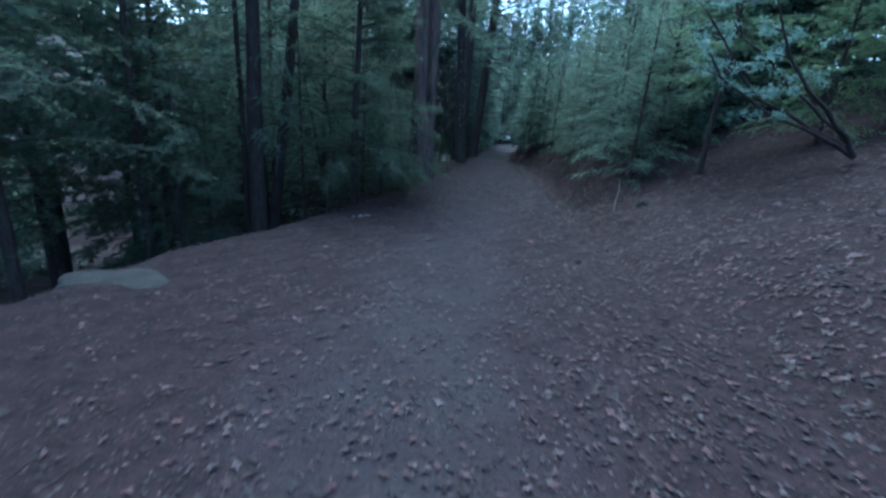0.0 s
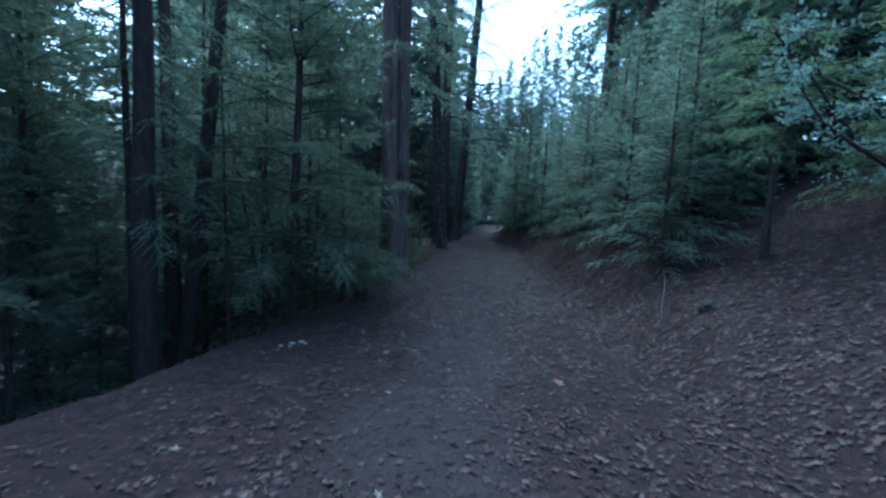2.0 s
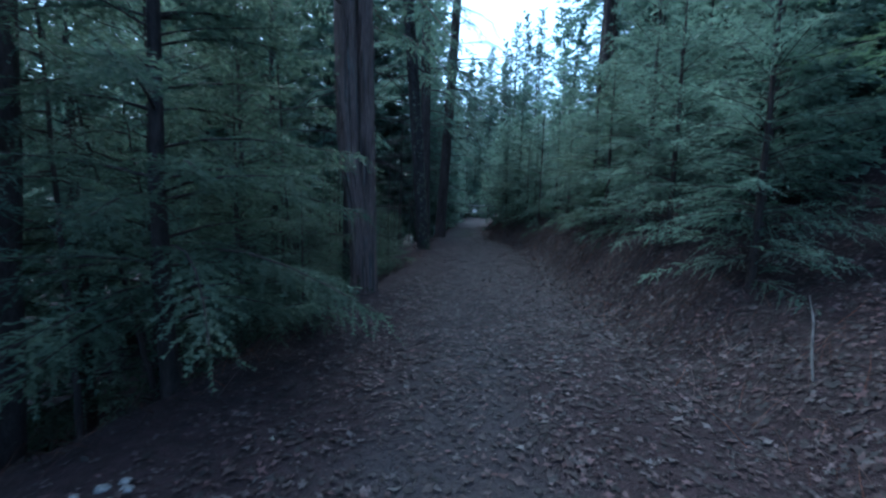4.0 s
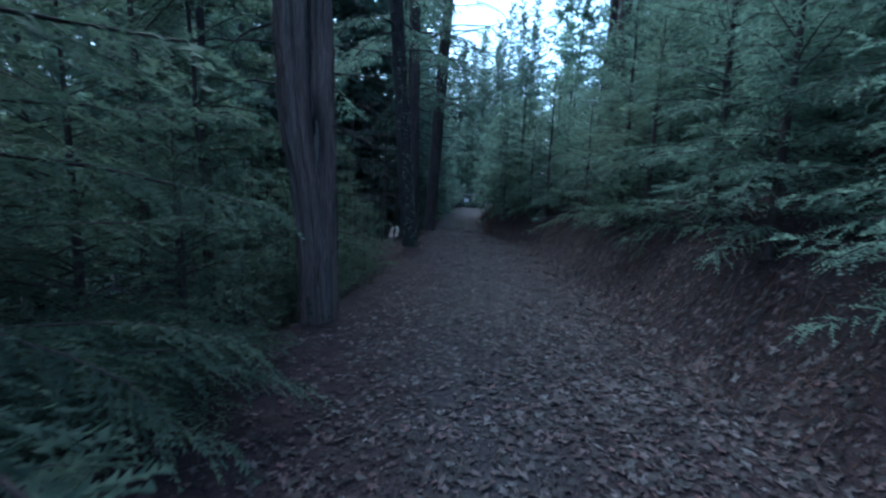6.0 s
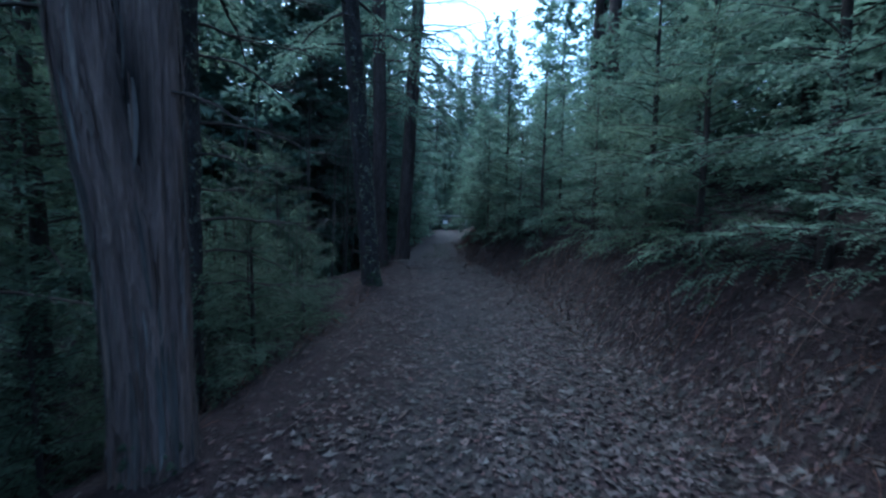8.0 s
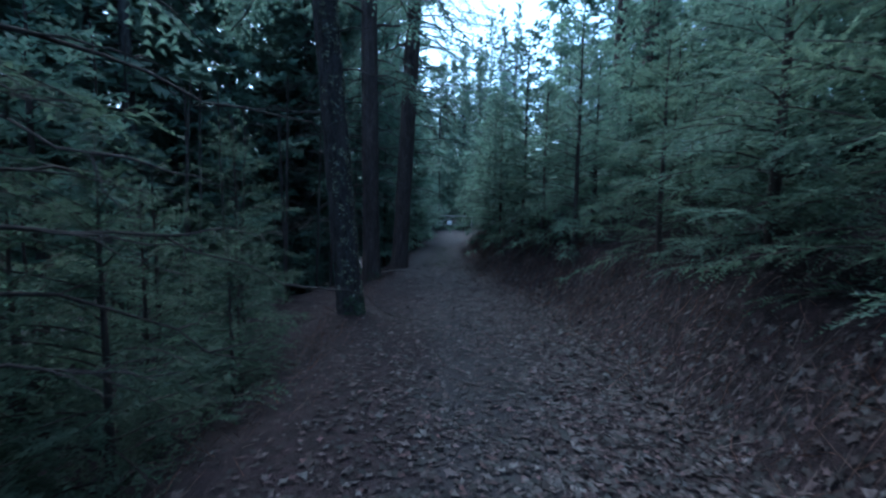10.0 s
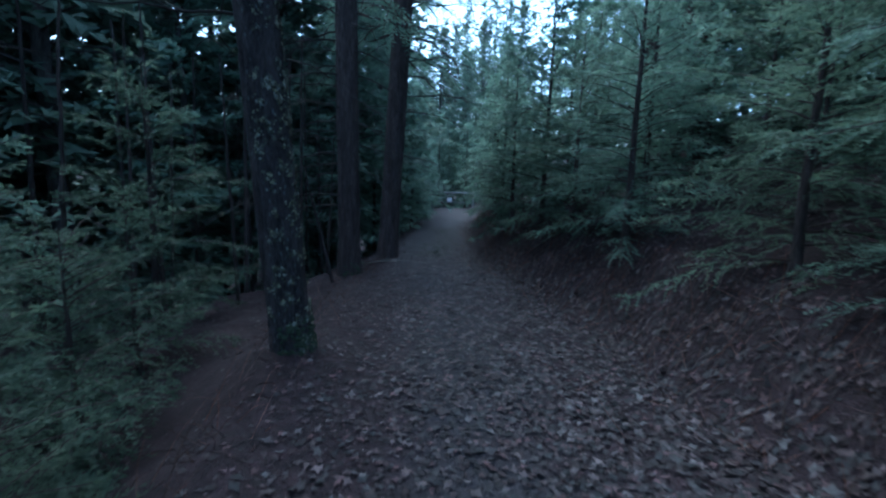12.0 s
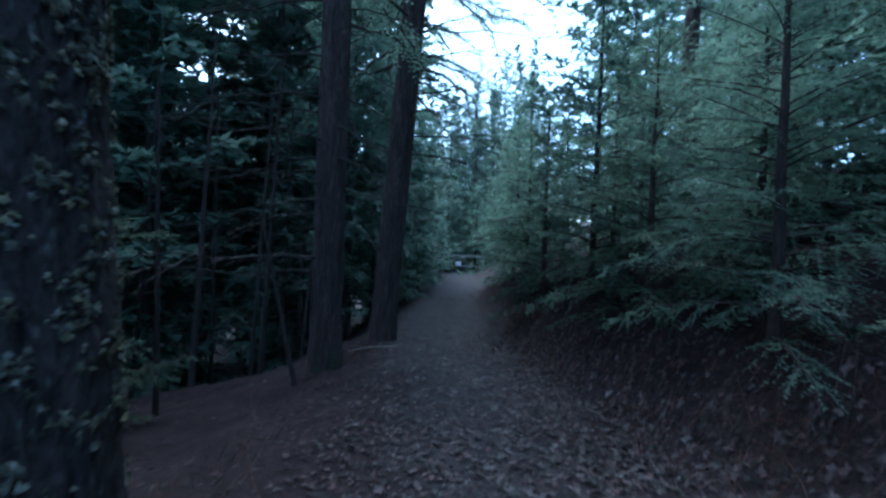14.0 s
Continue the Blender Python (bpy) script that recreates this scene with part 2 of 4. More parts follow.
def unit(v):
    return v / (np.linalg.norm(v, axis=-1, keepdims=True) + 1e-9)


def conifer(seed, H, hb, R, step, per, r0, needle=0.07, spacing=0.047, sub=0.09, rise=0.25, fall=0.55, shape=0.7, trunk_sides=8, lean=(0.0, 0.0), ragged=0.35, twig_len=0.46, width=0.022, detail=True, top=1.0):
    """Vertices of a conifer: trunk tube, branch tubes, foliage sprays. Branches rise, then droop, in uneven whorls."""
    rng = np.random.RandomState(seed)
    tr, br, fo = Soup(), Soup(), Soup()
    zs = np.linspace(-0.4, H, 14)
    wob = rng.uniform(-1, 1, (14, 2)).cumsum(axis=0) * 0.012 * H / 5
    wob -= wob[1]
    axis_at = lambda z: np.array([np.interp(z, zs, wob[:, 0]) + lean[0] * z, np.interp(z, zs, wob[:, 1]) + lean[1] * z, z])
    rad = lambda z: r0 * max(0.06, (1 - max(z, 0) / (H * 1.02)) ** 0.8) * (1.25 if z < 0.15 else 1.0)
    tr.tube([axis_at(z) for z in zs], [rad(z) for z in zs], trunk_sides)
    O, D, N, L = [], [], [], []
    z = hb
    while z < H * 0.985 * top:
        u = (z - hb) / max(H - hb, 0.1)
        for k in range(per):
            if rng.rand() < 0.14:
                continue
            az = rng.rand() * 6.2832
            zz = z + rng.uniform(-0.5, 0.5) * step
            l = R * ((1 - u) ** shape * (0.75 + 0.25 * min(1, u * 6 + 0.3)) + 0.05) * rng.uniform(1 - ragged, 1 + ragged * 0.6)
            if l < 0.06:
                continue
            out = np.array((math.cos(az), math.sin(az), 0.0))
            s = np.linspace(0, 1, 6 if detail else 4)
            up = rise * rng.uniform(0.6, 1.4) + 0.55 * u
            dn = fall * rng.uniform(0.6, 1.3) * (1 - 0.6 * u)
            p0 = axis_at(zz)
            bend = np.cross(out, (0, 0, 1.0)) * rng.uniform(-0.18, 0.18)
            pts = p0 + out * l * s[:, None] + bend * l * (s ** 2)[:, None]
            pts[:, 2] += l * (up * s - dn * s ** 2 + 0.12 * s ** 4)
            br.tube(pts, rad(zz) * 0.22 * (1 - 0.85 * s) + 0.003, 3)
            n_sub = max(3, int(l / sub))
            t = np.linspace(0.14, 1.0, n_sub)
            t = np.clip(t + rng.uniform(-0.9, 0.9, n_sub) / n_sub, 0.05, 1)
            pp = np.stack([np.interp(t, s, pts[:, i]) for i in range(3)], axis=1)
            tg = unit(np.stack([np.interp(t, s, np.gradient(pts[:, i])) for i in range(3)], axis=1))
            side = unit(np.cross(tg, (0, 0, 1.0)))
            for sg in (-1, 1):
                ang = rng.uniform(0.4, 1.3, (n_sub, 1))
                d = unit(tg * np.cos(ang) + side * sg * np.sin(ang) + np.array((0, 0, 1.0)) * rng.uniform(-0.65, 0.35, (n_sub, 1)))
                ln = np.minimum(twig_len, 0.5 * l) * (1.15 - 0.75 * t) * rng.uniform(0.55, 1.2, n_sub) + 0.04
                O.append(pp), D.append(d), L.append(ln)
                N.append(unit(np.cross(d, np.cross(np.array((0, 0, 1.0)), d)) + rng.uniform(-0.35, 0.35, (n_sub, 3))))
            O.append(pts[-2:-1]), D.append(unit(pts[-1:] - pts[-2:-1])), L.append(np.array([l * 0.3 + 0.05])), N.append(np.array([[0, 0, 1.0]]))
        z += step * rng.uniform(0.75, 1.25)
    O, D, N, L = np.concatenate(O), np.concatenate(D), np.concatenate(N), np.concatenate(L)
    fo.add(*feathers(O, D, N, L, spacing, needle, width))
    return tr, br, fo


def tree_thing(name, soups, bark, green, label, category, group="", m=None):
    tr, br, fo = soups
    e = empty(name, m)
    tr.add(np.concatenate(br.v), np.concatenate(br.f))
    part("trunk", tr.mesh("trunk", bark, True), e)
    part("crown", fo.mesh("crown", green), e)
    return tagged(e, label, category, group)


def placed(x, y, turn=0.0, size=1.0, sink=0.05, tall=1.0, lean=0.0):
    z = float(height(np.array([x]), np.array([y]))[0]) - sink
    return Matrix.Translation((x, y, z)) @ Matrix.Rotation(radians(lean), 4, "Y") @ Matrix.Rotation(turn, 4, "Z") @ Matrix.Diagonal((size, size, size * tall, 1))


# ---- ground ----
LEFT_Y, LEFT_X = (-30, 2.6, 4.4, 5.7, 7.5, 9, 11.5, 13.5, 15, 17.5, 19.7, 22.5, 26, 50, 70), (-3.6, -3.0, -2.75, -2.35, -1.75, -1.3, -0.8, -0.25, 0.15, 0.4, 0.55, 1.1, 1.5, 5.0, 8.0)
RIGHT_Y, RIGHT_X = (-30, 2, 5, 7.5, 10, 12, 15, 18, 23, 26, 30, 50, 70), (2.0, 2.25, 2.3, 2.4, 2.75, 2.9, 3.2, 3.45, 3.3, 3.6, 4.2, 8.0, 11.5)
TREAD_Y, TREAD_Z = (-30, 2, 4.5, 6.5, 10, 14, 20, 27, 50, 70), (0.1, 0.0, -0.04, -0.13, -0.13, -0.1, -0.1, -0.2, -0.38, -0.4)


def height(x, y):
    """Ground height: flat tread, a bank that climbs on its right, a slope that falls away on its left."""
    xl, xr, z0 = np.interp(y, LEFT_Y, LEFT_X), np.interp(y, RIGHT_Y, RIGHT_X), np.interp(y, TREAD_Y, TREAD_Z)
    r = np.maximum(x - xr, 0)
    steep = np.interp(y, (8, 10.5), (0.62, 1.0))
    low = np.minimum(r, 0.9)
    bank = steep * low * low / (low + 0.18) * 1.15 + 0.42 * np.clip(r - 0.9, 0, 9) + 0.08 * np.clip(r - 9.9, 0, 60)
    l = np.maximum(xl - x, 0)
    soft = np.interp(y, (16.5, 19, 23, 26), (1.0, 0.45, 0.45, 1.0))
    fall = soft * (0.62 * l * l / (l + 0.35)) * (l < 5) + (l >= 5) * (soft * 0.62 * 25 / 5.35 + 0.16 * np.clip(l - 5, 0, 18))
    crown = 0.03 * np.sin(x * 1.7 + y * 0.5) + 0.02 * np.sin(x * 3.1 - y * 1.3) + 0.012 * np.sin(x * 7.3 + y * 5.1) + 0.008 * np.sin(x * 13.1 - y * 11.7)
    rough = np.clip((r + l) * 1.2, 0, 1)
    lumps = 0.05 * np.sin(x * 2.3 + 1.3 * np.sin(y * 1.1)) * np.sin(y * 1.9 + 0.7) + 0.025 * np.sin(x * 6.1 + y * 3.7) * np.sin(y * 5.3 - x * 2.2)
    mound = 0.14 * np.exp(-((x - 0.3) ** 2 + (y - 17.7) ** 2) / 0.25)
    # rise added far left and far ahead to block the low sky's light
    added_rise = 0.45 * np.clip(l - 26, 0, 45) + 0.1 * np.clip(y - 95, 0, 70)
    return z0 + added_rise + mound + bank - fall + crown * 0.6 + lumps * rough


def spread(lo, hi, fine, far):
    """Grid lines: fine between lo and hi, wider and wider out to far."""
    out, d, p = [], fine, hi
    while p < far:
        d *= 1.22
        p += d
        out.append(p)
    back, d, p = [], fine, lo
    while p > -far:
        d *= 1.22
        p -= d
        back.append(p)
    return np.array(back[::-1] + list(np.arange(lo, hi + 1e-6, fine)) + out)


gx, gy = spread(-4.5, 6.0, 0.07, 900), spread(-1.0, 27.0, 0.09, 900)
X, Y = np.meshgrid(gx, gy)
fx, fy = X.ravel(), Y.ravel()
fz = height(fx, fy)
ii = np.arange(len(gy) - 1)[:, None] * len(gx) + np.arange(len(gx) - 1)[None, :]
quads = np.stack([ii, ii + 1, ii + 1 + len(gx), ii + len(gx)], axis=-1).reshape(-1, 4)
ground_mesh = mesh_of("ground", np.stack([fx, fy, fz], axis=1), quads, GROUND, True)
mid = (np.interp(fy, LEFT_Y, LEFT_X) + np.interp(fy, RIGHT_Y, RIGHT_X)) / 2 + np.interp(fy, (0, 6, 10), (0.35, 0.2, 0.0))
half = np.interp(fy, (0, 6, 12, 20, 24, 28), (1.5, 1.2, 0.9, 0.8, 1.3, 1.8))
tread = np.clip(1.25 - np.abs(fx - mid) / half, 0, 1) * np.interp(fy, (4, 8, 20, 24), (0.6, 0.6, 0.65, 1.0))
side_path = np.exp(-(((fx + 0.6) / 1.3) ** 2 + ((fy - 20.8) / 1.2) ** 2)) * 0.2
attr = ground_mesh.attributes.new("trail", "FLOAT", "POINT")
attr.data.foreach_set("value", np.maximum(tread, side_path).astype(np.float32))
ground = tagged(new("ground", ground_mesh), "red-brown needle-covered earth with a packed grey dirt trail", "ground", kind="structure")

# ---- trees: patterns that are planted many times ----
FINE = dict(needle=0.05, spacing=0.033, sub=0.085, width=0.0125, twig_len=0.42)
ROUGH = dict(needle=0.125, spacing=0.105, sub=0.185, width=0.05, twig_len=0.48, detail=False)
fir_a = conifer(11, 4.6, 0.2, 1.45, 0.23, 5, 0.06, **FINE)
fir_b = conifer(12, 3.6, 0.12, 1.35, 0.21, 5, 0.05, **FINE)
fir_c = conifer(13, 7.0, 0.75, 1.7, 0.30, 5, 0.075, **dict(FINE, spacing=0.027, needle=0.05, width=0.013, sub=0.058))
fir_back = conifer(16, 6.0, 0.2, 1.7, 0.24, 5, 0.07, **ROUGH)
fir_clear = conifer(17, 8.5, 2.3, 1.8, 0.30, 5, 0.08, **dict(FINE, spacing=0.065, needle=0.09, width=0.027, sub=0.1))
low_fir = conifer(14, 1.9, 0.08, 0.95, 0.17, 5, 0.03, **FINE)
tall_a = conifer(21, 15, 1.8, 2.5, 0.46, 5, 0.15, 0.32, 0.30, 0.34, twig_len=0.88, width=0.115, detail=False, shape=0.55)
tall_b = conifer(22, 18, 3.6, 2.7, 0.54, 5, 0.19, 0.34, 0.32, 0.38, twig_len=0.92, width=0.125, detail=False, ragged=0.5, shape=0.55)
tall_c = conifer(23, 12, 0.8, 2.3, 0.42, 5, 0.12, 0.28, 0.27, 0.33, twig_len=0.82, width=0.105, detail=False, shape=0.6)
tall_pine = conifer(24, 24, 9.5, 2.4, 0.5, 5, 0.26, 0.24, 0.22, 0.28, twig_len=0.7, width=0.07, detail=False, ragged=0.6, shape=0.6)
far_a = conifer(31, 22, 4, 2.9, 0.95, 4, 0.2, 0.65, 0.56, 0.72, twig_len=1.15, width=0.22, detail=False, ragged=0.5, shape=0.6)
far_b = conifer(32, 18, 1.5, 2.8, 0.9, 4, 0.18, 0.65, 0.56, 0.72, twig_len=1.15, width=0.22, detail=False, ragged=0.5, shape=0.6)
far_c = conifer(33, 25, 4.5, 2.6, 0.6, 5, 0.2, 0.3, 0.26, 0.4, twig_len=0.8, width=0.08, detail=False, ragged=0.6, shape=0.75)

FIR_LABEL = "young dark green fir with drooping sprays to the ground"
TALL_LABEL = "tall dark conifer with a slim brown trunk on the slope"
FAR_LABEL = "distant tall conifer with a thin uneven crown"
patterns = {}


def plant(kind, x, y, turn, size=1.0, tall=1.0, lean=0.0):
    """A tree of that pattern; the first of each is built, the others copy it."""
    soups, bark, green, name, label, cat, group = kind
    m = placed(x, y, turn, size, 0.05, tall, lean)
    key = id(soups)
    if key not in patterns:
        patterns[key] = tree_thing(name, soups, bark, green, label, cat, group, m)
        return patterns[key]
    k = patterns[key].scale
    return copy_thing(patterns[key], m @ Matrix.Diagonal((1 / k[0], 1 / k[1], 1 / k[2], 1)))


K_FIR_A = (fir_a, SAP_BARK, NEEDLES, "fir_tree", FIR_LABEL, "tree", "young firs beside the trail")
K_FIR_B = (fir_b, SAP_BARK, CEDAR_GREEN, "fir_tree", FIR_LABEL, "tree", "young firs beside the trail")
K_FIR_C = (fir_c, SAP_BARK, CEDAR_GREEN, "fir_tree", FIR_LABEL, "tree", "young firs beside the trail")
K_BACK = (fir_back, SAP_BARK, NEEDLES, "fir_tree", "dark green fir in the thicket behind the trail's edge", "tree", "firs of the thicket")
K_CLEAR = (fir_clear, SAP_BARK, CEDAR_GREEN, "fir_tree", "dark fir with a bare lower stem on the slope", "tree", "firs of the slope")
K_LOW = (low_fir, SAP_BARK, CEDAR_GREEN, "fir_sapling", "low green fir sapling growing at the trail's edge", "sapling", "saplings beside the trail")
K_TALL_A = (tall_a, BARK, NEEDLES, "conifer_tree", TALL_LABEL, "tree", "tall conifers of the wood")
K_TALL_B = (tall_b, BARK, FAR_GREEN, "conifer_tree", TALL_LABEL, "tree", "tall conifers of the wood")
K_TALL_C = (tall_c, BARK, NEEDLES, "conifer_tree", TALL_LABEL, "tree", "tall conifers of the wood")
K_PINE = (tall_pine, PINE_BARK, NEEDLES, "pine_tree", "tall straight pine with a high crown above the bank", "tree", "tall pines above the bank")
K_FAR_A = (far_a, BARK, FAR_GREEN, "distant_conifer", FAR_LABEL, "tree", "distant conifers")
K_FAR_B = (far_b, BARK, FAR_GREEN, "distant_conifer", FAR_LABEL, "tree", "distant conifers")
K_FAR_C = (far_c, BARK, FAR_GREEN, "distant_conifer", FAR_LABEL, "tree", "distant conifers")

rnd = random.Random(5)
# young firs on the right bank
for kind, dx, y, size in (
    (K_FIR_A, 1.15, 9.2, 0.75), (K_FIR_A, 1.9, 10.2, 0.95), (K_FIR_A, 1.2, 11.2, 0.85), (K_FIR_A, 1.45, 12.6, 1.05), (K_FIR_B, 1.15, 13.9, 1.0),
    (K_FIR_A, 1.3, 15.3, 1.0), (K_FIR_B, 1.15, 17.0, 0.9), (K_FIR_A, 0.9, 19.2, 0.85),
    (K_FIR_B, 0.95, 20.9, 1.0), (K_BACK, 1.0, 22.4, 0.8), (K_BACK, 0.8, 24.2, 0.75), (K_BACK, 1.9, 20.4, 0.72), (K_BACK, 2.1, 24.0, 0.75),
    (K_BACK, 0.9, 26.5, 0.8), (K_BACK, 0.9, 29.0, 0.8), (K_BACK, 1.0, 31.8, 0.85), (K_BACK, 3.0, 11.9, 1.0), (K_BACK, 4.0, 12.4, 0.95), (K_BACK, 4.4, 15.4, 0.85), (K_BACK, 3.0, 13.6, 0.7), (K_BACK, 2.9, 16.6, 0.7), (K_BACK, 2.7, 11.0, 0.6), (K_FIR_B, 2.15, 17.9, 0.7), (K_FIR_B, 2.85, 19.3, 0.9), (K_FIR_B, 1.95, 16.0, 0.6), (K_BACK, 3.6, 18.6, 0.8), (K_BACK, 3.6, 22.0, 0.85),
    (K_CLEAR, 5.6, 6.9, 0.9), (K_CLEAR, 6.2, 4.6, 0.9), (K_CLEAR, 6.4, 2.8, 0.9), (K_BACK, 5.6, 11.6, 1.2), (K_BACK, 2.2, 28.0, 0.8), (K_BACK, 2.4, 32.5, 0.9),
):
    plant(kind, float(np.interp(y, RIGHT_Y, RIGHT_X)) + dx, y, rnd.uniform(0, 6.28), size, rnd.uniform(0.92, 1.12))
for y in range(35, 62, 3):
    plant(K_BACK, float(np.interp(y, RIGHT_Y, RIGHT_X)) + rnd.uniform(1.8, 2.3), y, rnd.uniform(0, 6.28), rnd.uniform(0.9, 1.25))
    plant(rnd.choice((K_BACK, K_TALL_C)), float(np.interp(y, LEFT_Y, LEFT_X)) - rnd.uniform(1.9, 2.5), y, rnd.uniform(0, 6.28), rnd.uniform(0.75, 1.0))
# firs and saplings on the left edge
edge_fir = plant(K_FIR_C, -1.85, 8.4, 3.4, 1.0)
for kind, x, y, size in (
    (K_FIR_A, -4.5, 7.0, 0.75), (K_FIR_A, -5.3, 9.3, 0.85), (K_FIR_B, -3.0, 10.2, 1.5), (K_FIR_B, -2.1, 10.4, 0.9), (K_CLEAR, -5.0, 6.9, 1.0), (K_CLEAR, -5.9, 8.8, 1.1), (K_CLEAR, -6.6, 5.4, 1.0), (K_CLEAR, -7.3, 7.4, 1.0), (K_CLEAR, -5.0, 4.6, 0.9), (K_CLEAR, -4.6, 11.2, 1.0),
    (K_LOW, -1.2, 10.1, 0.8), (K_LOW, -1.75, 12.6, 0.9), (K_LOW, -0.9, 14.6, 1.1), (K_LOW, -1.35, 13.9, 1.0), (K_FIR_B, -1.35, 15.9, 0.65), (K_LOW, -0.95, 13.3, 0.75), (K_FIR_B, -1.9, 15.2, 0.85), (K_LOW, -0.55, 15.8, 0.8), (K_LOW, -0.85, 16.9, 0.9), (K_FIR_B, -2.1, 17.6, 0.9),
    (K_LOW, -1.3, 18.4, 1.0), (K_FIR_B, -1.95, 20.1, 1.05), (K_FIR_B, -2.9, 12.6, 1.6), (K_FIR_B, -1.75, 11.1, 0.65), (K_BACK, -0.6, 25.5, 0.9),
    (K_BACK, 0.7, 28.4, 0.85), (K_BACK, 1.3, 31.0, 0.9), (K_FIR_B, -4.0, 15.5, 1.6), (K_BACK, -4.5, 19.0, 1.1), (K_BACK, -1.2, 28.5, 1.1),
    (K_TALL_C, 0.9, 36.5, 0.8), (K_TALL_C, 1.4, 41.0, 0.85), (K_BACK, 2.3, 34.5, 0.95), (K_BACK, 2.8, 38.5, 1.0), (K_BACK, 3.4, 43.0, 0.95),
):
    plant(kind, x, y, rnd.uniform(0, 6.28), size, rnd.uniform(0.95, 1.15))
# the wood: left slope, right slope, behind
wood = random.Random(9)
spots = []


def free(x, y, gap):
    xl, xr = float(np.interp(y, LEFT_Y, LEFT_X)), float(np.interp(y, RIGHT_Y, RIGHT_X))
    return (x < xl - 1.6 or x > xr + 3.0) and all((x - a) ** 2 + (y - b) ** 2 > gap * gap for a, b in spots)


def in_glade(x, y):
    """A narrow open strip through the wood on the slope."""
    return x < -3 and abs((x - 0.5) * 0.81 + (y - 8.6) * 0.59) < 0.7


def scatter(count, x0, x1, y0, y1, gap, kinds, sizes):
    made = 0
    for _ in range(count * 20):
        if made >= count:
            break
        x, y = wood.uniform(x0, x1), wood.uniform(y0, y1)
        if free(x, y, gap):
            spots.append((x, y))
            args = (wood.choice(kinds), x, y, wood.uniform(0, 6.28), wood.uniform(*sizes), wood.uniform(0.9, 1.15), wood.uniform(-2, 2))
            if not in_glade(x, y):
                plant(*args)
            made += 1


for kind, x, y, size in ((K_TALL_A, 0.1, 27.6, 0.95), (K_TALL_A, -0.9, 30.0, 1.05), (K_TALL_A, 0.7, 33.0, 1.1), (K_TALL_A, 0.2, 36.5, 1.1), (K_TALL_B, 1.3, 40.0, 1.0), (K_TALL_B, -2.2, 29.0, 1.15), (K_TALL_B, -3.4, 33.2, 1.2), (K_TALL_B, -1.0, 34.2, 1.15), (K_TALL_A, -2.6, 31.5, 0.95), (K_TALL_A, -6.6, 27.6, 1.0), (K_TALL_B, -7.6, 25.4, 0.9), (K_CLEAR, -2.9, 14.3, 1.2)):
    spots.append((x, y))
    plant(kind, x, y, x * 3.1, size)
for x, y, size in ((-7.6, 28.5, 1.9), (-5.0, 31.0, 1.7), (-9.0, 33.0, 1.9), (-3.0, 35.0, 1.6), (-10.5, 26.0, 1.9), (-8.2, 17.5, 1.8), (-6.8, 14.0, 1.7), (-7.8, 11.0, 1.7), (8.4, 13.2, 1.4), (8.8, 16.8, 1.5), (6.9, 12.0, 1.2), (7.3, 15.6, 1.1), (6.9, 21.2, 0.8), (7.8, 18.6, 1.1), (8.2, 20.2, 1.2), (10.2, 8.0, 1.5), (9.0, 4.6, 1.4), (10.8, 11.5, 1.6), (10.2, 1.5, 1.4), (9.6, 14.8, 1.5), (12.5, 6.0, 1.7), (9.0, 20.6, 1.6), (9.2, 24.2, 1.0), (11.6, 18.0, 1.5), (12.6, 21.6, 1.5), (10.9, 22.8, 1.3), (13.5, 16.0, 1.6), (8.5, 23.6, 0.8), (6.4, 24.6, 0.8), (7.7, 26.6, 0.9), (10.2, 26.8, 1.0)):
    spots.append((x, y))
    plant(K_BACK, x, y, x * 2.7, size)
scatter(18, -16, -2, 25, 52, 1.9, (K_TALL_A, K_TALL_B, K_TALL_C), (0.85, 1.15))
scatter(11, -17, -7.5, 2, 26, 1.9, (K_TALL_A, K_TALL_B, K_TALL_C), (0.75, 1.1))
scatter(12, -42, -15, -4, 60, 2.6, (K_FAR_B, K_FAR_A, K_FAR_B), (0.8, 1.1))
scatter(14, 8.0, 17, 2, 34, 2.2, (K_TALL_A, K_TALL_C), (0.6, 0.8))
# the first three are added on the right slope to shade the firs from above
for x, y, size in ((11.0, 22.5, 0.9), (10.4, 18.8, 0.9), (9.6, 14.4, 0.85), (-4.4, 27.4, 1.1), (-8.2, 27.0, 1.2), (-6.0, 24.4, 1.15), (-10.5, 24.0, 1.2), (-7.2, 30.2, 1.2), (-9.4, 22.4, 1.15), (-9.8, 18.6, 1.1), (-11.0, 30.0, 1.25), (-12.2, 25.6, 1.2), (-3.2, 30.6, 1.1), (-10.0, 34.6, 1.2), (-6.2, 34.0, 1.15)):
    plant(K_TALL_B, x, y, x * 2.9, size)
for x, y, size in ((10.5, 17.2, 0.7), (11.6, 20.0, 0.75), (13.2, 18.6, 0.85), (12.2, 24.4, 0.7), (14.6, 21.4, 0.9), (11.2, 14.4, 0.75), (13.2, 12.2, 0.85), (14.8, 15.2, 0.95)):
    plant(K_TALL_C, x, y, x * 1.3, size)
scatter(11, 14, 40, 2, 60, 3.2, (K_FAR_A, K_FAR_B), (0.6, 0.9))
# unseen trees added behind the start, few and far so light still comes through
scatter(7, -16, 16, -30, -14, 4.0, (K_FAR_A, K_FAR_B), (0.8, 1.1))
scatter(15, -30, 3, 36, 75, 2.8, (K_TALL_C, K_FAR_A, K_FAR_B), (0.7, 1.0))
scatter(14, -40, 55, 84, 115, 3.8, (K_FAR_A, K_FAR_B), (0.75, 1.1))
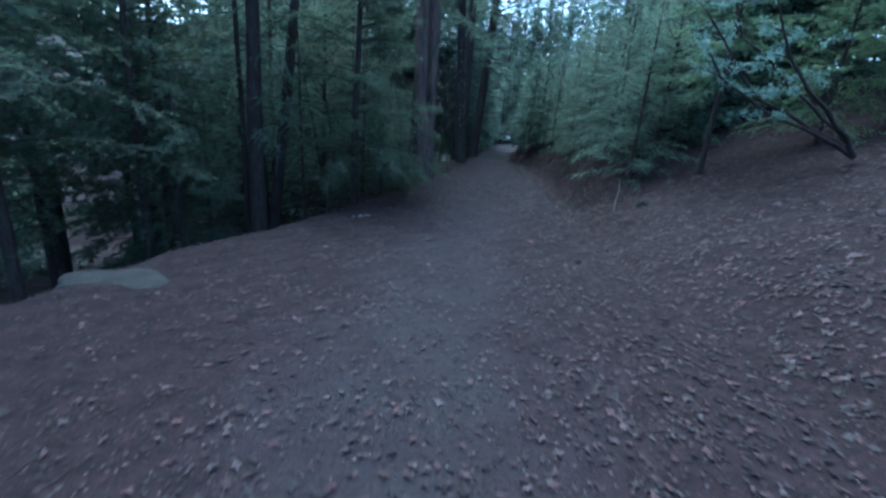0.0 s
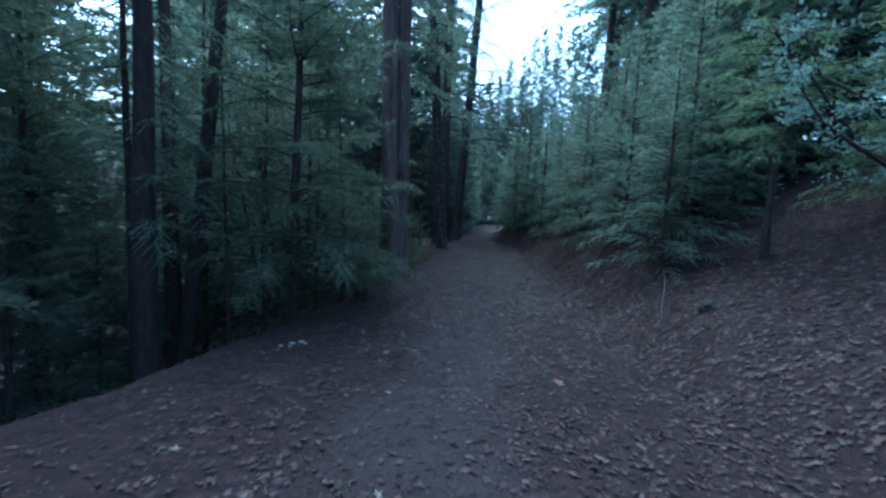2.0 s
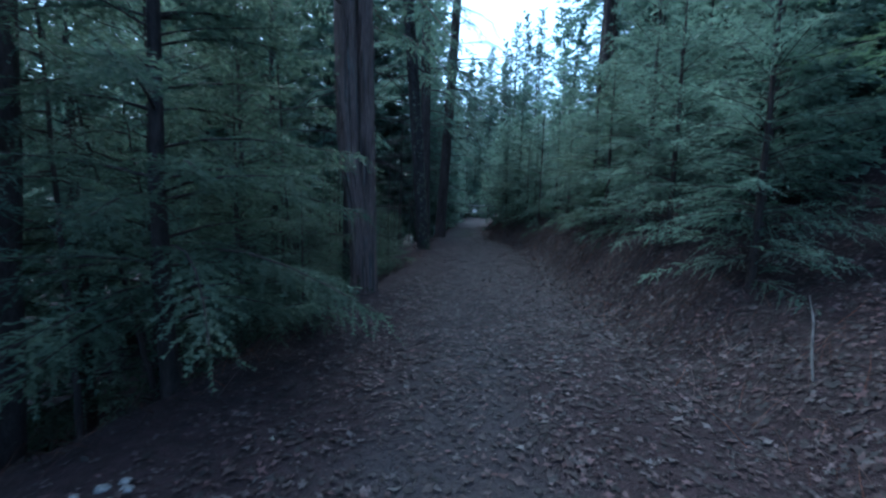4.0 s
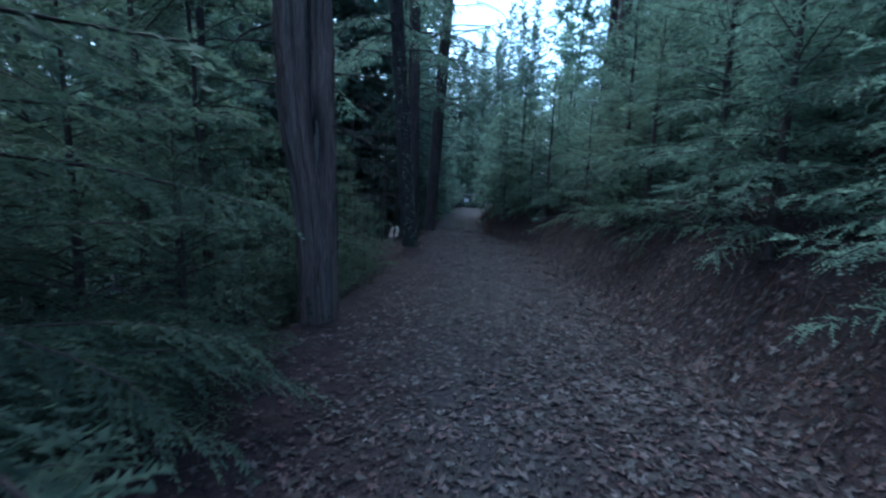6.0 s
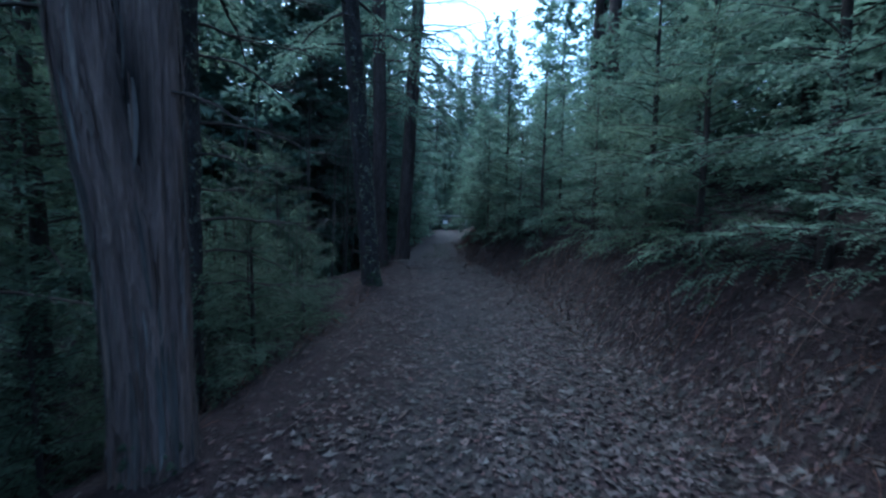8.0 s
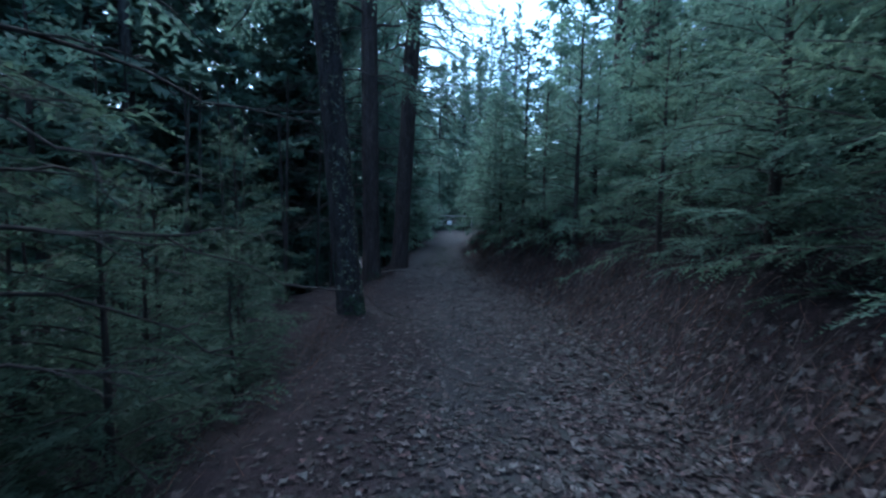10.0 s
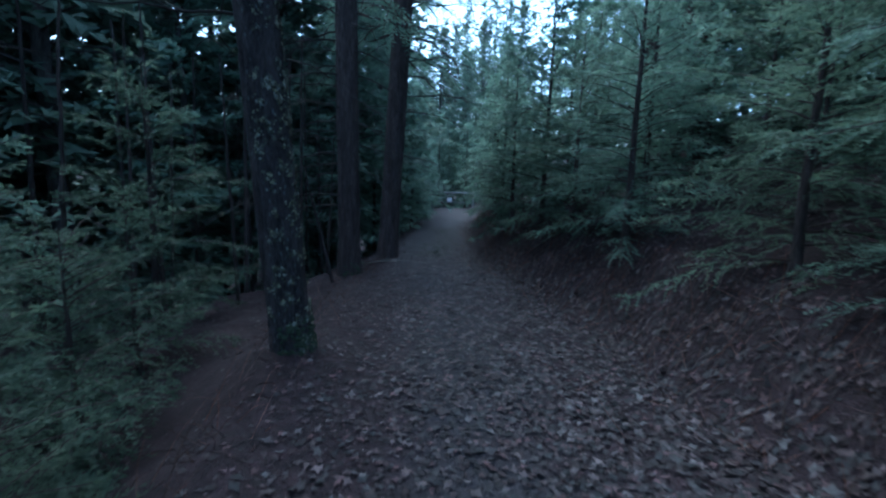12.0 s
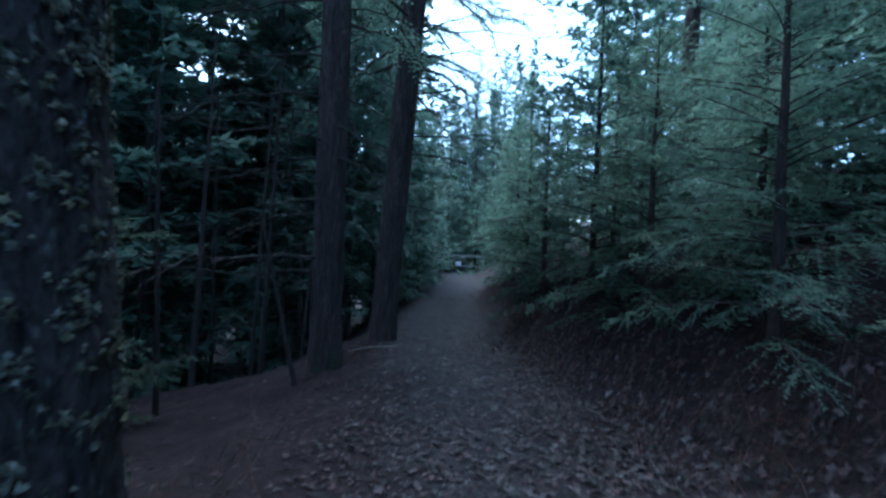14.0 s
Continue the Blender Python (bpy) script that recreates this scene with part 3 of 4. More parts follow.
for kind, x, y, size in ((K_TALL_A, 4.4, 62, 1.1), (K_TALL_B, 7.0, 65, 1.1), (K_TALL_A, 9.6, 63.5, 1.15), (K_TALL_B, 12.2, 66, 1.1), (K_TALL_A, 14.6, 63, 1.1), (K_FAR_C, 8.0, 71, 0.95), (K_FAR_C, 11.0, 73, 1.0), (K_FAR_C, 5.0, 73, 0.9), (K_FAR_C, 14.0, 72, 0.95), (K_TALL_B, 17.0, 68, 1.2), (K_FAR_C, 6.4, 69, 0.85), (K_FAR_C, 9.4, 70, 0.9), (K_FAR_C, 12.6, 70, 0.85), (K_TALL_B, 5.6, 70, 1.05), (K_TALL_B, 8.4, 69, 1.0), (K_TALL_B, 10.9, 69, 1.05), (K_FAR_B, 6.6, 78, 1.0), (K_FAR_B, 9.6, 79, 1.05), (K_FAR_B, 12.8, 78, 1.0), (K_FAR_C, 15.5, 75, 1.15), (K_FAR_C, 13.6, 74, 1.05), (K_FAR_C, 17.2, 76, 1.2), (K_FAR_C, 11.9, 77, 1.1), (K_FAR_C, 18.8, 73, 1.15), (K_FAR_C, 16.2, 70, 1.0), (K_FAR_C, 10.0, 76, 1.0)):
    plant(kind, x, y, x * 1.7, size)
for x, y, size in ((4.2, 58.5, 0.6), (7.0, 61, 0.7), (9.8, 60, 0.65), (12.4, 61.5, 0.75), (8.4, 66, 0.8)):
    plant(K_TALL_C, x, y, x * 2.3, size)
for x, y, size in ((3.4, 54.0, 1.3), (6.0, 56.0, 1.5), (8.6, 55.5, 1.4), (11.2, 55.0, 1.5), (4.8, 59.5, 1.7), (7.4, 60.0, 1.8), (10.2, 60.0, 1.8)):
    plant(K_BACK, x, y, x * 1.9, size)


# ---- trunks that stand by the trail ----
def bark_trunk(centre, radius, H, seed, ridges, depth, sides=56, rings=170, shag=1.0):
    """A trunk with long uneven bark ridges; centre and radius are functions of height."""
    v, f = [], []
    zs = np.concatenate([np.linspace(-0.5, 6.5, rings), np.linspace(6.8, H, 14)])
    for z in zs:
        cx, cy = centre(z)
        r = radius(z)
        for j in range(sides):
            a = j * 2 * math.pi / sides
            p = Vector((math.cos(a) * ridges, math.sin(a) * ridges, z * 0.55 * shag + seed * 7.1))
            n = noise.noise(p) + 0.5 * noise.noise(Vector((p.x * 2.3, p.y * 2.3, p.z * 1.7)))
            cut = -abs(n) * 1.3 + 0.35 + 0.3 * noise.noise(Vector((p.x * 0.6, p.y * 0.6, z * 2.2)))
            rr = r * (1 + 0.06 * noise.noise(Vector((math.cos(a), math.sin(a), z * 0.8 + seed)))) + depth * cut
            v.append((cx + math.cos(a) * rr, cy + math.sin(a) * rr, z))
    for i in range(len(zs) - 1):
        for j in range(sides):
            p, q = i * sides + j, i * sides + (j + 1) % sides
            f.append((p, q, q + sides, p + sides))
    return v, f


def dead_branch(soup, start, az, length, rise, fall, r, rng, forks=2):
    s = np.linspace(0, 1, 10)
    out = np.array((math.cos(az), math.sin(az), 0.0))
    side = np.array((-math.sin(az), math.cos(az), 0.0))
    wob = np.cumsum(rng.uniform(-0.075, 0.075, (10, 3)), axis=0) * length
    pts = np.array(start) + out * length * s[:, None] + side * length * rng.uniform(-0.25, 0.25) * (s ** 2)[:, None] + wob * s[:, None]
    pts[:, 2] += length * (rise * s - fall * s ** 2)
    soup.tube(pts, r * (1 - 0.85 * s), 5)
    if forks and length > 0.5:
        for _ in range(forks):
            i = rng.randint(2, 9)
            dead_branch(soup, pts[i], az + rng.choice((-1, 1)) * rng.uniform(0.4, 0.9), length * rng.uniform(0.2, 0.5), rise * 0.5 + rng.uniform(-0.2, 0.2), fall, r * 0.5, rng, forks - 1)
    return pts


def sprays_on(rng, pts, sub, twig, needle, spacing, width):
    """Needled twigs along one branch."""
    s = np.linspace(0, 1, len(pts))
    n = int(np.linalg.norm(pts[-1] - pts[0]) / sub)
    t = np.linspace(0.25, 1, max(n, 3))
    pp = np.stack([np.interp(t, s, pts[:, i]) for i in range(3)], axis=1)
    tg = unit(np.stack([np.interp(t, s, np.gradient(pts[:, i])) for i in range(3)], axis=1))
    side = unit(np.cross(tg, (0, 0, 1.0)))
    out = []
    for sg in (-1, 1):
        d = unit(tg * 0.6 + side * sg * 0.8 + np.array((0, 0, 1.0)) * rng.uniform(-0.6, 0.1, (len(t), 1)))
        out.append(feathers(pp, d, unit(np.array((0, 0, 1.0)) + rng.uniform(-0.4, 0.4, (len(t), 3))), twig * rng.uniform(0.4, 1.1, len(t)) * (1.1 - 0.5 * t), spacing, needle, width))
    return out


def add_bough(parent, rng, start, az, l, r, bark, green, sub, twig, needle, spacing, width):
    """One living bough with its needled sprays."""
    wood, fo = Soup(), Soup()
    pts = dead_branch(wood, start, az, l, rng.uniform(0.0, 0.3), rng.uniform(0.3, 0.65), r, rng, 0)
    for vf in sprays_on(rng, pts, sub, twig, needle, spacing, width):
        fo.add(*vf)
    b = part("bough", wood.mesh("bough", bark), parent)
    part("foliage", fo.mesh("foliage", green), b)


# low boughs of the edge fir that hang out over the trail
bough_rng = np.random.RandomState(58)
for z, az, l in ((0.95, 0.5, 1.75), (0.85, 0.1, 1.5), (1.15, 0.85, 1.6), (1.3, 0.35, 1.5)):
    add_bough(edge_fir, bough_rng, (0.0, 0.0, z), az - 3.4, l, 0.014, SAP_BARK, CEDAR_GREEN, 0.045, 0.42, 0.05, 0.026, 0.0125)


def big_tree(name, label, x, y, trunks, bark, dead, live, green, seed, lichen=0, fine=False, scar=False, moss=0, over=()):
    """A trunk (or two) with bark relief, dead lower limbs, live upper limbs."""
    rng = np.random.RandomState(seed)
    z0 = float(height(np.array([x]), np.array([y]))[0])
    e = empty(name, Matrix.Translation((x, y, z0)))
    for i, (centre, radius, H, ridges, depth, sides, shag) in enumerate(trunks):
        v, f = bark_trunk(centre, radius, H, seed + i, ridges, depth, sides, shag=shag)
        me = mesh_of("trunk", v, f, bark, False)
        if scar:
            burn = []
            for vx, vy, vz in v:
                across, toward = 0.89 * vx + 0.46 * vy, 0.46 * vx - 0.89 * vy
                patch = min(max((vz - 1.0) * 0.9, 0), 0.9) * min(max((2.9 - vz) * 1.5, 0), 1) * math.exp(-((across - 0.03 + 0.06 * (vz - 1.5)) / 0.12) ** 2)
                streak = 0.55 * min(max((vz - 0.7) * 2, 0), 1) * min(max((2.2 - vz) * 2, 0), 1) * math.exp(-((across - 0.03) / 0.06) ** 2)
                burn.append(max(patch, streak) if toward > -0.06 else 0.0)
            me.attributes.new("burn", "FLOAT", "POINT").data.foreach_set("value", burn)
        part("trunk", me, e)
    if scar:
        so = Soup()
        for k in range(300):
            centre, radius = trunks[k % 2][:2]
            za, a, n = rng.uniform(-0.1, 3.6), rng.rand() * 6.2832, 7
            if 1.1 < za < 2.5 and -1.3 < a - 6.2832 < -0.2:
                continue
            zs = np.linspace(za, za + rng.uniform(0.15, 0.9), n)
            half = rng.uniform(0.006, 0.02) * np.sin(np.linspace(0.25, 2.9, n)) / 0.16
            swing = a + np.cumsum(rng.uniform(-0.03, 0.03, n))
            lift = 0.010 + rng.uniform(0, 0.012) + 0.022 * np.abs(np.linspace(-1, 1, n)) ** 3 * rng.rand()
            ring = []
            for i in range(n):
                cx, cy = centre(zs[i])
                for side, out in ((-1, 0.0), (0, 0.006), (1, 0.0)):
                    t, r = swing[i] + side * half[i], radius(zs[i]) + lift[i] + out
                    ring.append((cx + math.cos(t) * r, cy + math.sin(t) * r, zs[i]))
            so.add(ring, [tri for i in range(n - 1) for j in (0, 1) for tri in ((3 * i + j, 3 * i + j + 1, 3 * i + j + 4), (3 * i + j, 3 * i + j + 4, 3 * i + j + 3))])
        tagged(part("peeling_bark", so.mesh("peeling_bark", STRIP_BARK), e, "loose fibrous strips of grey-brown bark"), kind="stuff")
    centre, radius, H = trunks[0][:3]
    for z, az, l, rise, fall in dead:
        so = Soup()
        c = centre(z)
        dead_branch(so, (c[0] + math.cos(az) * radius(z) * 0.8, c[1] + math.sin(az) * radius(z) * 0.8, z), az, l, rise, fall, 0.008 + 0.005 * l, rng, 4)
        part("dead_branch", so.mesh("dead_branch", TWIG), e)
    if live:
        z0l, z1l, n, reach = live
        for k in range(n):
            z = z0l + (z1l - z0l) * (k + rng.rand()) / n
            az = rng.rand() * 6.2832
            l = reach * rng.uniform(0.6, 1.1) * (1 - 0.5 * (z - z0l) / (z1l - z0l))
            c = centre(z)
            add_bough(e, rng, (c[0], c[1], z), az, l, 0.015 + 0.008 * l, bark, green, *((0.08, 0.42, 0.065, 0.05, 0.014) if fine else (0.11, 0.7, 0.11, 0.085, 0.028)))
    for z, az, l in over:
        c = centre(z)
        add_bough(e, rng, (c[0], c[1], z), az, l, 0.013 + 0.006 * l, bark, green, 0.055, 0.4, 0.06, 0.03, 0.012)
    if lichen:
        so = Soup()
        zc = ac = left = 0
        for _ in range(lichen):
            if left == 0:
                zc, ac, left = rng.uniform(0, 4.5), rng.rand() * 6.2832, rng.randint(4, 16)
                if math.cos(ac + 0.35) + rng.uniform(-0.6, 0.6) < 0.3:
                    left = 0
                    continue
            left -= 1
            z, a = zc + rng.normal(0, 0.028), ac + rng.normal(0, 0.022) / radius(zc)
            c, r = centre(z), radius(z) * 1.03 + 0.012
            n = np.array((math.cos(a), math.sin(a), 0.0))
            u, w = np.array((-n[1], n[0], 0)), np.array((0, 0, 1.0))
            k, s = 11, rng.uniform(0.006, 0.021)
            ang = np.arange(k) * 6.2832 / k
            rr = s * np.where(np.arange(k) % 2 == 0, 1.0, 0.55) * rng.uniform(0.35, 1.4, k)
            base = np.array((c[0], c[1], z)) + n * r
            rim = base + u * (np.cos(ang) * rr)[:, None] + w * (np.sin(ang) * rr * 1.3)[:, None] + n * rng.uniform(-0.006, 0.012, k)[:, None]
            so.add(np.vstack([base + n * 0.012, rim]), [(0, 1 + i, 1 + (i + 1) % k) for i in range(k)])
        tagged(part("lichen", so.mesh("lichen", LICHEN), e, "pale grey lichen flakes"), kind="stuff")
    if moss:
        so = Soup()
        for _ in range(moss):
            z, a = rng.uniform(0, 1) ** 2 * 0.3 - 0.05, rng.uniform(-1.9, 0.6)
            c, r = centre(z), radius(z) * 1.02 + 0.02
            n = np.array((math.cos(a), math.sin(a), 0.0))
            u, w = np.array((-n[1], n[0], 0)), np.array((0, 0, 1.0))
            ang = np.arange(8) * 6.2832 / 8
            rr = rng.uniform(0.012, 0.04) * rng.uniform(0.4, 1.2, 8)
            base = np.array((c[0], c[1], z)) + n * r
            rim = base + u * (np.cos(ang) * rr)[:, None] + w * (np.sin(ang) * rr)[:, None] - n * rng.uniform(0, 0.02, 8)[:, None]
            so.add(np.vstack([base + n * 0.02, rim]), [(0, 1 + i, 1 + (i + 1) % 8) for i in range(8)])
        tagged(part("moss", so.mesh("moss", MOSS), e, "green moss at the foot of the trunk"), kind="stuff")
    return tagged(e, label, "tree")


def flare(r, top, H, foot=0.28):
    return lambda z: (r + (top - r) * max(z, 0) / H) * (1 + foot * math.exp(-max(z + 0.1, 0) / 0.28))


def step_up(z, mid, rate):
    """Runs smoothly from 0 to 1 about the height mid."""
    return 1 / (1 + math.exp(-(z - mid) * rate))


# shaggy cedar with two joined stems
big_tree("cedar_tree", "large cedar with shaggy grey-brown bark and joined stems", -0.72, 12.0,
         [(lambda z: (-0.03 * z - 0.18 * step_up(z, 1.8, 3.0), 0.02 * z), lambda z: (0.165 + 0.025 * step_up(z, 1.7, 3.0)) * (1 + 0.15 * math.exp(-max(z + 0.1, 0) / 0.25)) * (1 - 0.035 * max(z, 0)), 16, 2.6, 0.05, 110, 0.4),
          (lambda z: (0.065 - 0.018 * z, 0.05 + 0.03 * z), flare(0.148, 0.08, 14, 0.15), 14, 2.6, 0.05, 96, 0.4)],
         CEDAR_BARK, [(2.6, 2.9, 1.6, 0.1, 0.25), (3.0, 3.6, 1.3, 0.0, 0.2), (3.3, 2.4, 1.6, 0.1, 0.3), (3.6, 0.3, 1.3, 0.15, 0.3), (2.2, 0.1, 0.9, 0.1, 0.3)], (4.4, 14, 36, 2.2), CEDAR_GREEN, 41, scar=True, moss=40)
# a second lichened trunk behind the cedar
big_tree("fir_tree", "rough-barked fir with dead lower branches and grey lichen", -1.2, 13.6,
         [(lambda z: (0.01 * z, 0.0), flare(0.14, 0.07, 15, 0.12), 15, 3.8, 0.026, 64, 4.5)],
         LICHEN_BARK, [(1.3 + 0.3 * k, (0.2, 0.9, 0.5, 1.2, -0.3, 0.7, 2.8, 0.4, 1.0, 0.1)[k], (1.1, 1.5, 1.7, 1.4, 1.3, 1.8, 1.0, 1.6, 1.7, 1.3)[k], 0.1, 0.25) for k in range(10)], (4.0, 14, 32, 2.0), NEEDLES, 42, lichen=700)
# lichened pine close to the trail
big_tree("pine_tree", "rough dark pine trunk scattered with pale lichen flakes", 0.37, 17.68,
         [(lambda z: (-0.08 * z, 0.0), flare(0.168, 0.10, 17, 0.12), 17, 4.6, 0.035, 100, 5.0)],
         LICHEN_BARK, [(2.7, 3.3, 1.4, 0.05, 0.15), (3.2, 2.2, 1.2, 0.0, 0.3), (3.3, 0.4, 1.1, 0.1, 0.3), (3.7, 5.6, 1.0, 0.1, 0.3), (2.4, 0.2, 0.5, 0.1, 0.3)], (4.2, 15, 40, 2.3), NEEDLES, 43, lichen=2300, moss=110)
# two large pines further on
big_tree("pine_tree", "tall brown pine with many drooping dead lower branches", 0.48, 22.0,
         [(lambda z: (-0.012 * z, 0.0), flare(0.2, 0.12, 22), 22, 3.4, 0.03, 64, 2.6)],
         PINE_BARK, [(1.3 + 0.19 * k, 3.3 + 0.7 * math.sin(k * 2.3), 1.5 + 0.6 * math.sin(k * 1.7), 0.1 * math.sin(k * 3.1), 0.25) for k in range(20)] + [(2.0 + 0.4 * k, 5.6 + 0.5 * math.sin(k * 1.9), 1.2, -0.2, 0.35) for k in range(8)], (4.6, 20, 44, 2.5), NEEDLES, 44, moss=70)
big_tree("pine_tree", "tall brown pine with needled boughs over the trail", 1.18, 23.6,
         [(lambda z: (0.05 * z, 0.01 * z), flare(0.215, 0.13, 23), 23, 3.4, 0.03, 64, 2.6)],
         PINE_BARK, [(3.2 + 0.35 * k, 5.9 + 0.6 * math.sin(k * 2.1), 1.6, 0.1, 0.35) for k in range(5)] + [(2.5, 3.0, 0.9, 0.1, 0.3), (3.3, 3.4, 1.0, 0.1, 0.3), (4.9, 6.1, 1.8, 0.15, 0.3), (5.5, 0.1, 2.7, -0.1, -0.12), (6.1, 5.9, 2.2, -0.2, 0.1), (6.6, 0.15, 3.0, 0.05, -0.05), (7.2, 6.2, 3.3, 0.2, 0.0), (4.4, 0.3, 1.5, -0.1, 0.3)], (4.4, 16, 64, 3.2), NEEDLES, 45, fine=True,
         over=[(4.5, 0.25, 1.5), (4.8, -0.3, 1.7), (5.0, 0.1, 1.9), (5.3, -0.5, 1.6), (5.5, 0.45, 1.8), (5.9, -0.15, 2.2), (6.3, 0.2, 2.0), (6.8, -0.4, 2.3), (7.4, 0.1, 2.2), (8.2, -0.25, 2.4)])


# dark stems at the edge of the slope
def stem_cluster(x, y, stems, label, seed):
    rng = np.random.RandomState(seed)
    z0 = float(height(np.array([x]), np.array([y]))[0])
    e = empty("fir_tree", Matrix.Translation((x, y, z0)))
    for dx, dy, lx, ly, bow, r, H in stems:
        so = Soup()
        zs = np.linspace(-0.6, H, 26)
        pts = np.stack([dx + lx * zs + bow * np.sin(np.clip(zs, 0, 4) * 0.8), dy + ly * zs, zs], axis=1) + rng.uniform(-0.008, 0.008, (26, 3))
        so.tube(pts, r * (1 - 0.75 * np.clip(zs, 0, None) / H) * (1 + 0.35 * np.exp(-np.clip(zs + 0.2, 0, None) / 0.2)), 12)
        part("trunk", so.mesh("trunk", SAP_BARK, True), e)
        for k in range(int(H * 3.2)):
            z = 2.1 + (H - 2.2) * (k + rng.rand()) / (H * 3.2)
            i = np.interp(z, zs, np.arange(26))
            c = pts[int(i)]
            l = (1.5 if z > 2 else 1.0) * rng.uniform(0.5, 1.1) * (1 - 0.7 * z / H)
            add_bough(e, rng, (c[0], c[1], z), rng.rand() * 6.2832, l, 0.012, SAP_BARK, NEEDLES, 0.075, 0.45, 0.05, 0.032, 0.013)
    return tagged(e, label, "tree")


stem_cluster(-3.45, 7.7, [(0.0, 0.0, 0.0, 0.0, -0.03, 0.15, 11), (-0.3, 0.2, -0.03, 0.02, 0.0, 0.06, 8)], "dark fir trunk with low sprays at the edge of the slope", 51)
stem_cluster(-3.85, 9.1, [(0.0, 0.0, 0.16, -0.1, 0.0, 0.13, 10), (-0.2, 0.15, -0.03, 0.02, 0.0, 0.14, 11)], "forked pair of dark fir trunks on the slope", 52)
stem_cluster(-3.05, 9.0, [(0.0, 0.0, -0.03, 0.0, 0.0, 0.035, 5)], "thin dark fir stem on the slope", 53)
stem_cluster(-2.6, 9.45, [(0.0, 0.0, -0.2, 0.0, 0.0, 0.03, 3.5), (0.25, 0.1, -0.16, 0.0, 0.0, 0.028, 3.2)], "two thin dark leaning fir stems on the slope", 54)


# thin dead poles with bare twigs on the slope
def dead_pole(x, y, r, H, lean, seed):
    rng = np.random.RandomState(seed)
    z0 = float(height(np.array([x]), np.array([y]))[0])
    e = empty("dead_sapling", Matrix.Translation((x, y, z0)))
    zs = np.linspace(-0.3, H, 18)
    pts = np.stack([lean * zs, 0.3 * lean * zs, zs], axis=1) + rng.uniform(-0.012, 0.012, (18, 3)) * np.linspace(0, 1.5, 18)[:, None]
    so = Soup()
    so.tube(pts, r * (1 - 0.75 * np.clip(zs, 0, None) / H) + 0.003, 7)
    part("trunk", so.mesh("trunk", SAP_BARK, True), e)
    for k in range(int(H * 2.6)):
        tw = Soup()
        z = 0.7 + (H - 0.9) * (k + rng.rand()) / (H * 2.6)
        c = np.array([np.interp(z, zs, pts[:, i]) for i in range(3)])
        dead_branch(tw, c, rng.rand() * 6.2832, rng.uniform(0.4, 1.1) * (1 - 0.5 * z / H), rng.uniform(0.0, 0.35), rng.uniform(0.1, 0.5), 0.007, rng, 2)
        part("dead_branch", tw.mesh("dead_branch", TWIG), e)
    return tagged(e, "thin dead sapling with bare drooping twigs on the slope", "sapling", "dead saplings of the slope")


for k, (x, y, r, H, ln) in enumerate(((0.25, 21.35, 0.03, 1.9, -0.22), (-0.6, 22.9, 0.04, 5.0, 0.02), (-1.4, 21.6, 0.035, 4.2, -0.03), (-1.9, 23.6, 0.05, 6.0, 0.02), (-2.9, 22.2, 0.045, 5.5, -0.02), (-3.4, 24.6, 0.05, 6.5, 0.03), (-0.9, 25.2, 0.045, 5.5, 0.0), (-2.6, 19.3, 0.035, 4.5, 0.05), (-3.2, 17.2, 0.03, 4.0, -0.04), (-1.95, 12.35, 0.04, 5.0, -0.05), (-1.2, 24.3, 0.04, 5.5, 0.03), (-2.3, 25.4, 0.05, 6.5, -0.02), (-3.8, 22.9, 0.045, 6.0, 0.02), (-4.6, 24.2, 0.06, 7.0, 0.0), (-2.2, 21.0, 0.03, 4.0, 0.04), (-4.2, 20.3, 0.05, 6.0, -0.03), (-5.3, 22.6, 0.06, 7.0, 0.02), (-3.0, 26.6, 0.055, 7.0, 0.01), (-5.6, 26.0, 0.06, 7.5, -0.01), (-4.9, 17.8, 0.045, 6.0, 0.03), (-0.2, 23.8, 0.028, 3.4, 0.06))):
    dead_pole(x, y, r, H, ln, 90 + k)


# broad-leaved shrub on the bank
def shrub(x, y, seed):
    rng = np.random.RandomState(seed)
    z0 = float(height(np.array([x]), np.array([y]))[0])
    e = empty("shrub", Matrix.Translation((x, y, z0)))
    wood_soup, fo = Soup(), Soup()
    tips = []
    for az, l, up, curl in ((3.1, 2.0, 0.25, 0.35), (2.9, 2.1, 0.35, 0.5), (3.3, 1.7, 0.5, 0.6), (2.6, 1.6, 0.7, 0.6)):
        s = np.linspace(0, 1, 9)
        o = np.array((math.cos(az), math.sin(az), 0))
        pts = o * l * (s - 0.12 * np.sin(s * 5))[:, None] + rng.uniform(-0.1, 0.1, (9, 3)) * s[:, None]
        pts[:, 2] += 0.1 + l * (up * s + curl * s ** 3)
        wood_soup.tube(pts, 0.04 * (1 - 0.75 * s), 6)
        for i in range(5, 9):
            for _ in range(3):
                b = dead_branch(wood_soup, pts[i], rng.rand() * 6.28, rng.uniform(0.3, 0.7), rng.uniform(0.1, 0.6), 0.1, 0.008, rng, 1)
                tips += [b[4], b[5], b[6], b[7]]
    for p in tips:
        for _ in range(13):
            d = unit(rng.uniform(-1, 1, 3) + np.array((0, 0, 0.3)))
            w = unit(np.cross(d, rng.uniform(-1, 1, 3)))
            L = rng.uniform(0.03, 0.06)
            q = p + rng.uniform(-0.06, 0.06, 3)
            fo.add(np.array([q, q + d * L * 0.5 + w * L * 0.3, q + d * L, q + d * L * 0.5 - w * L * 0.3]), [(0, 1, 2), (0, 2, 3)])
    part("stem", wood_soup.mesh("stem", SAP_BARK, True), e)
    part("foliage", fo.mesh("foliage", PALE_LEAF), e)
    return tagged(e, "crooked shrub with small pale grey-green leaves on the bank", "shrub")


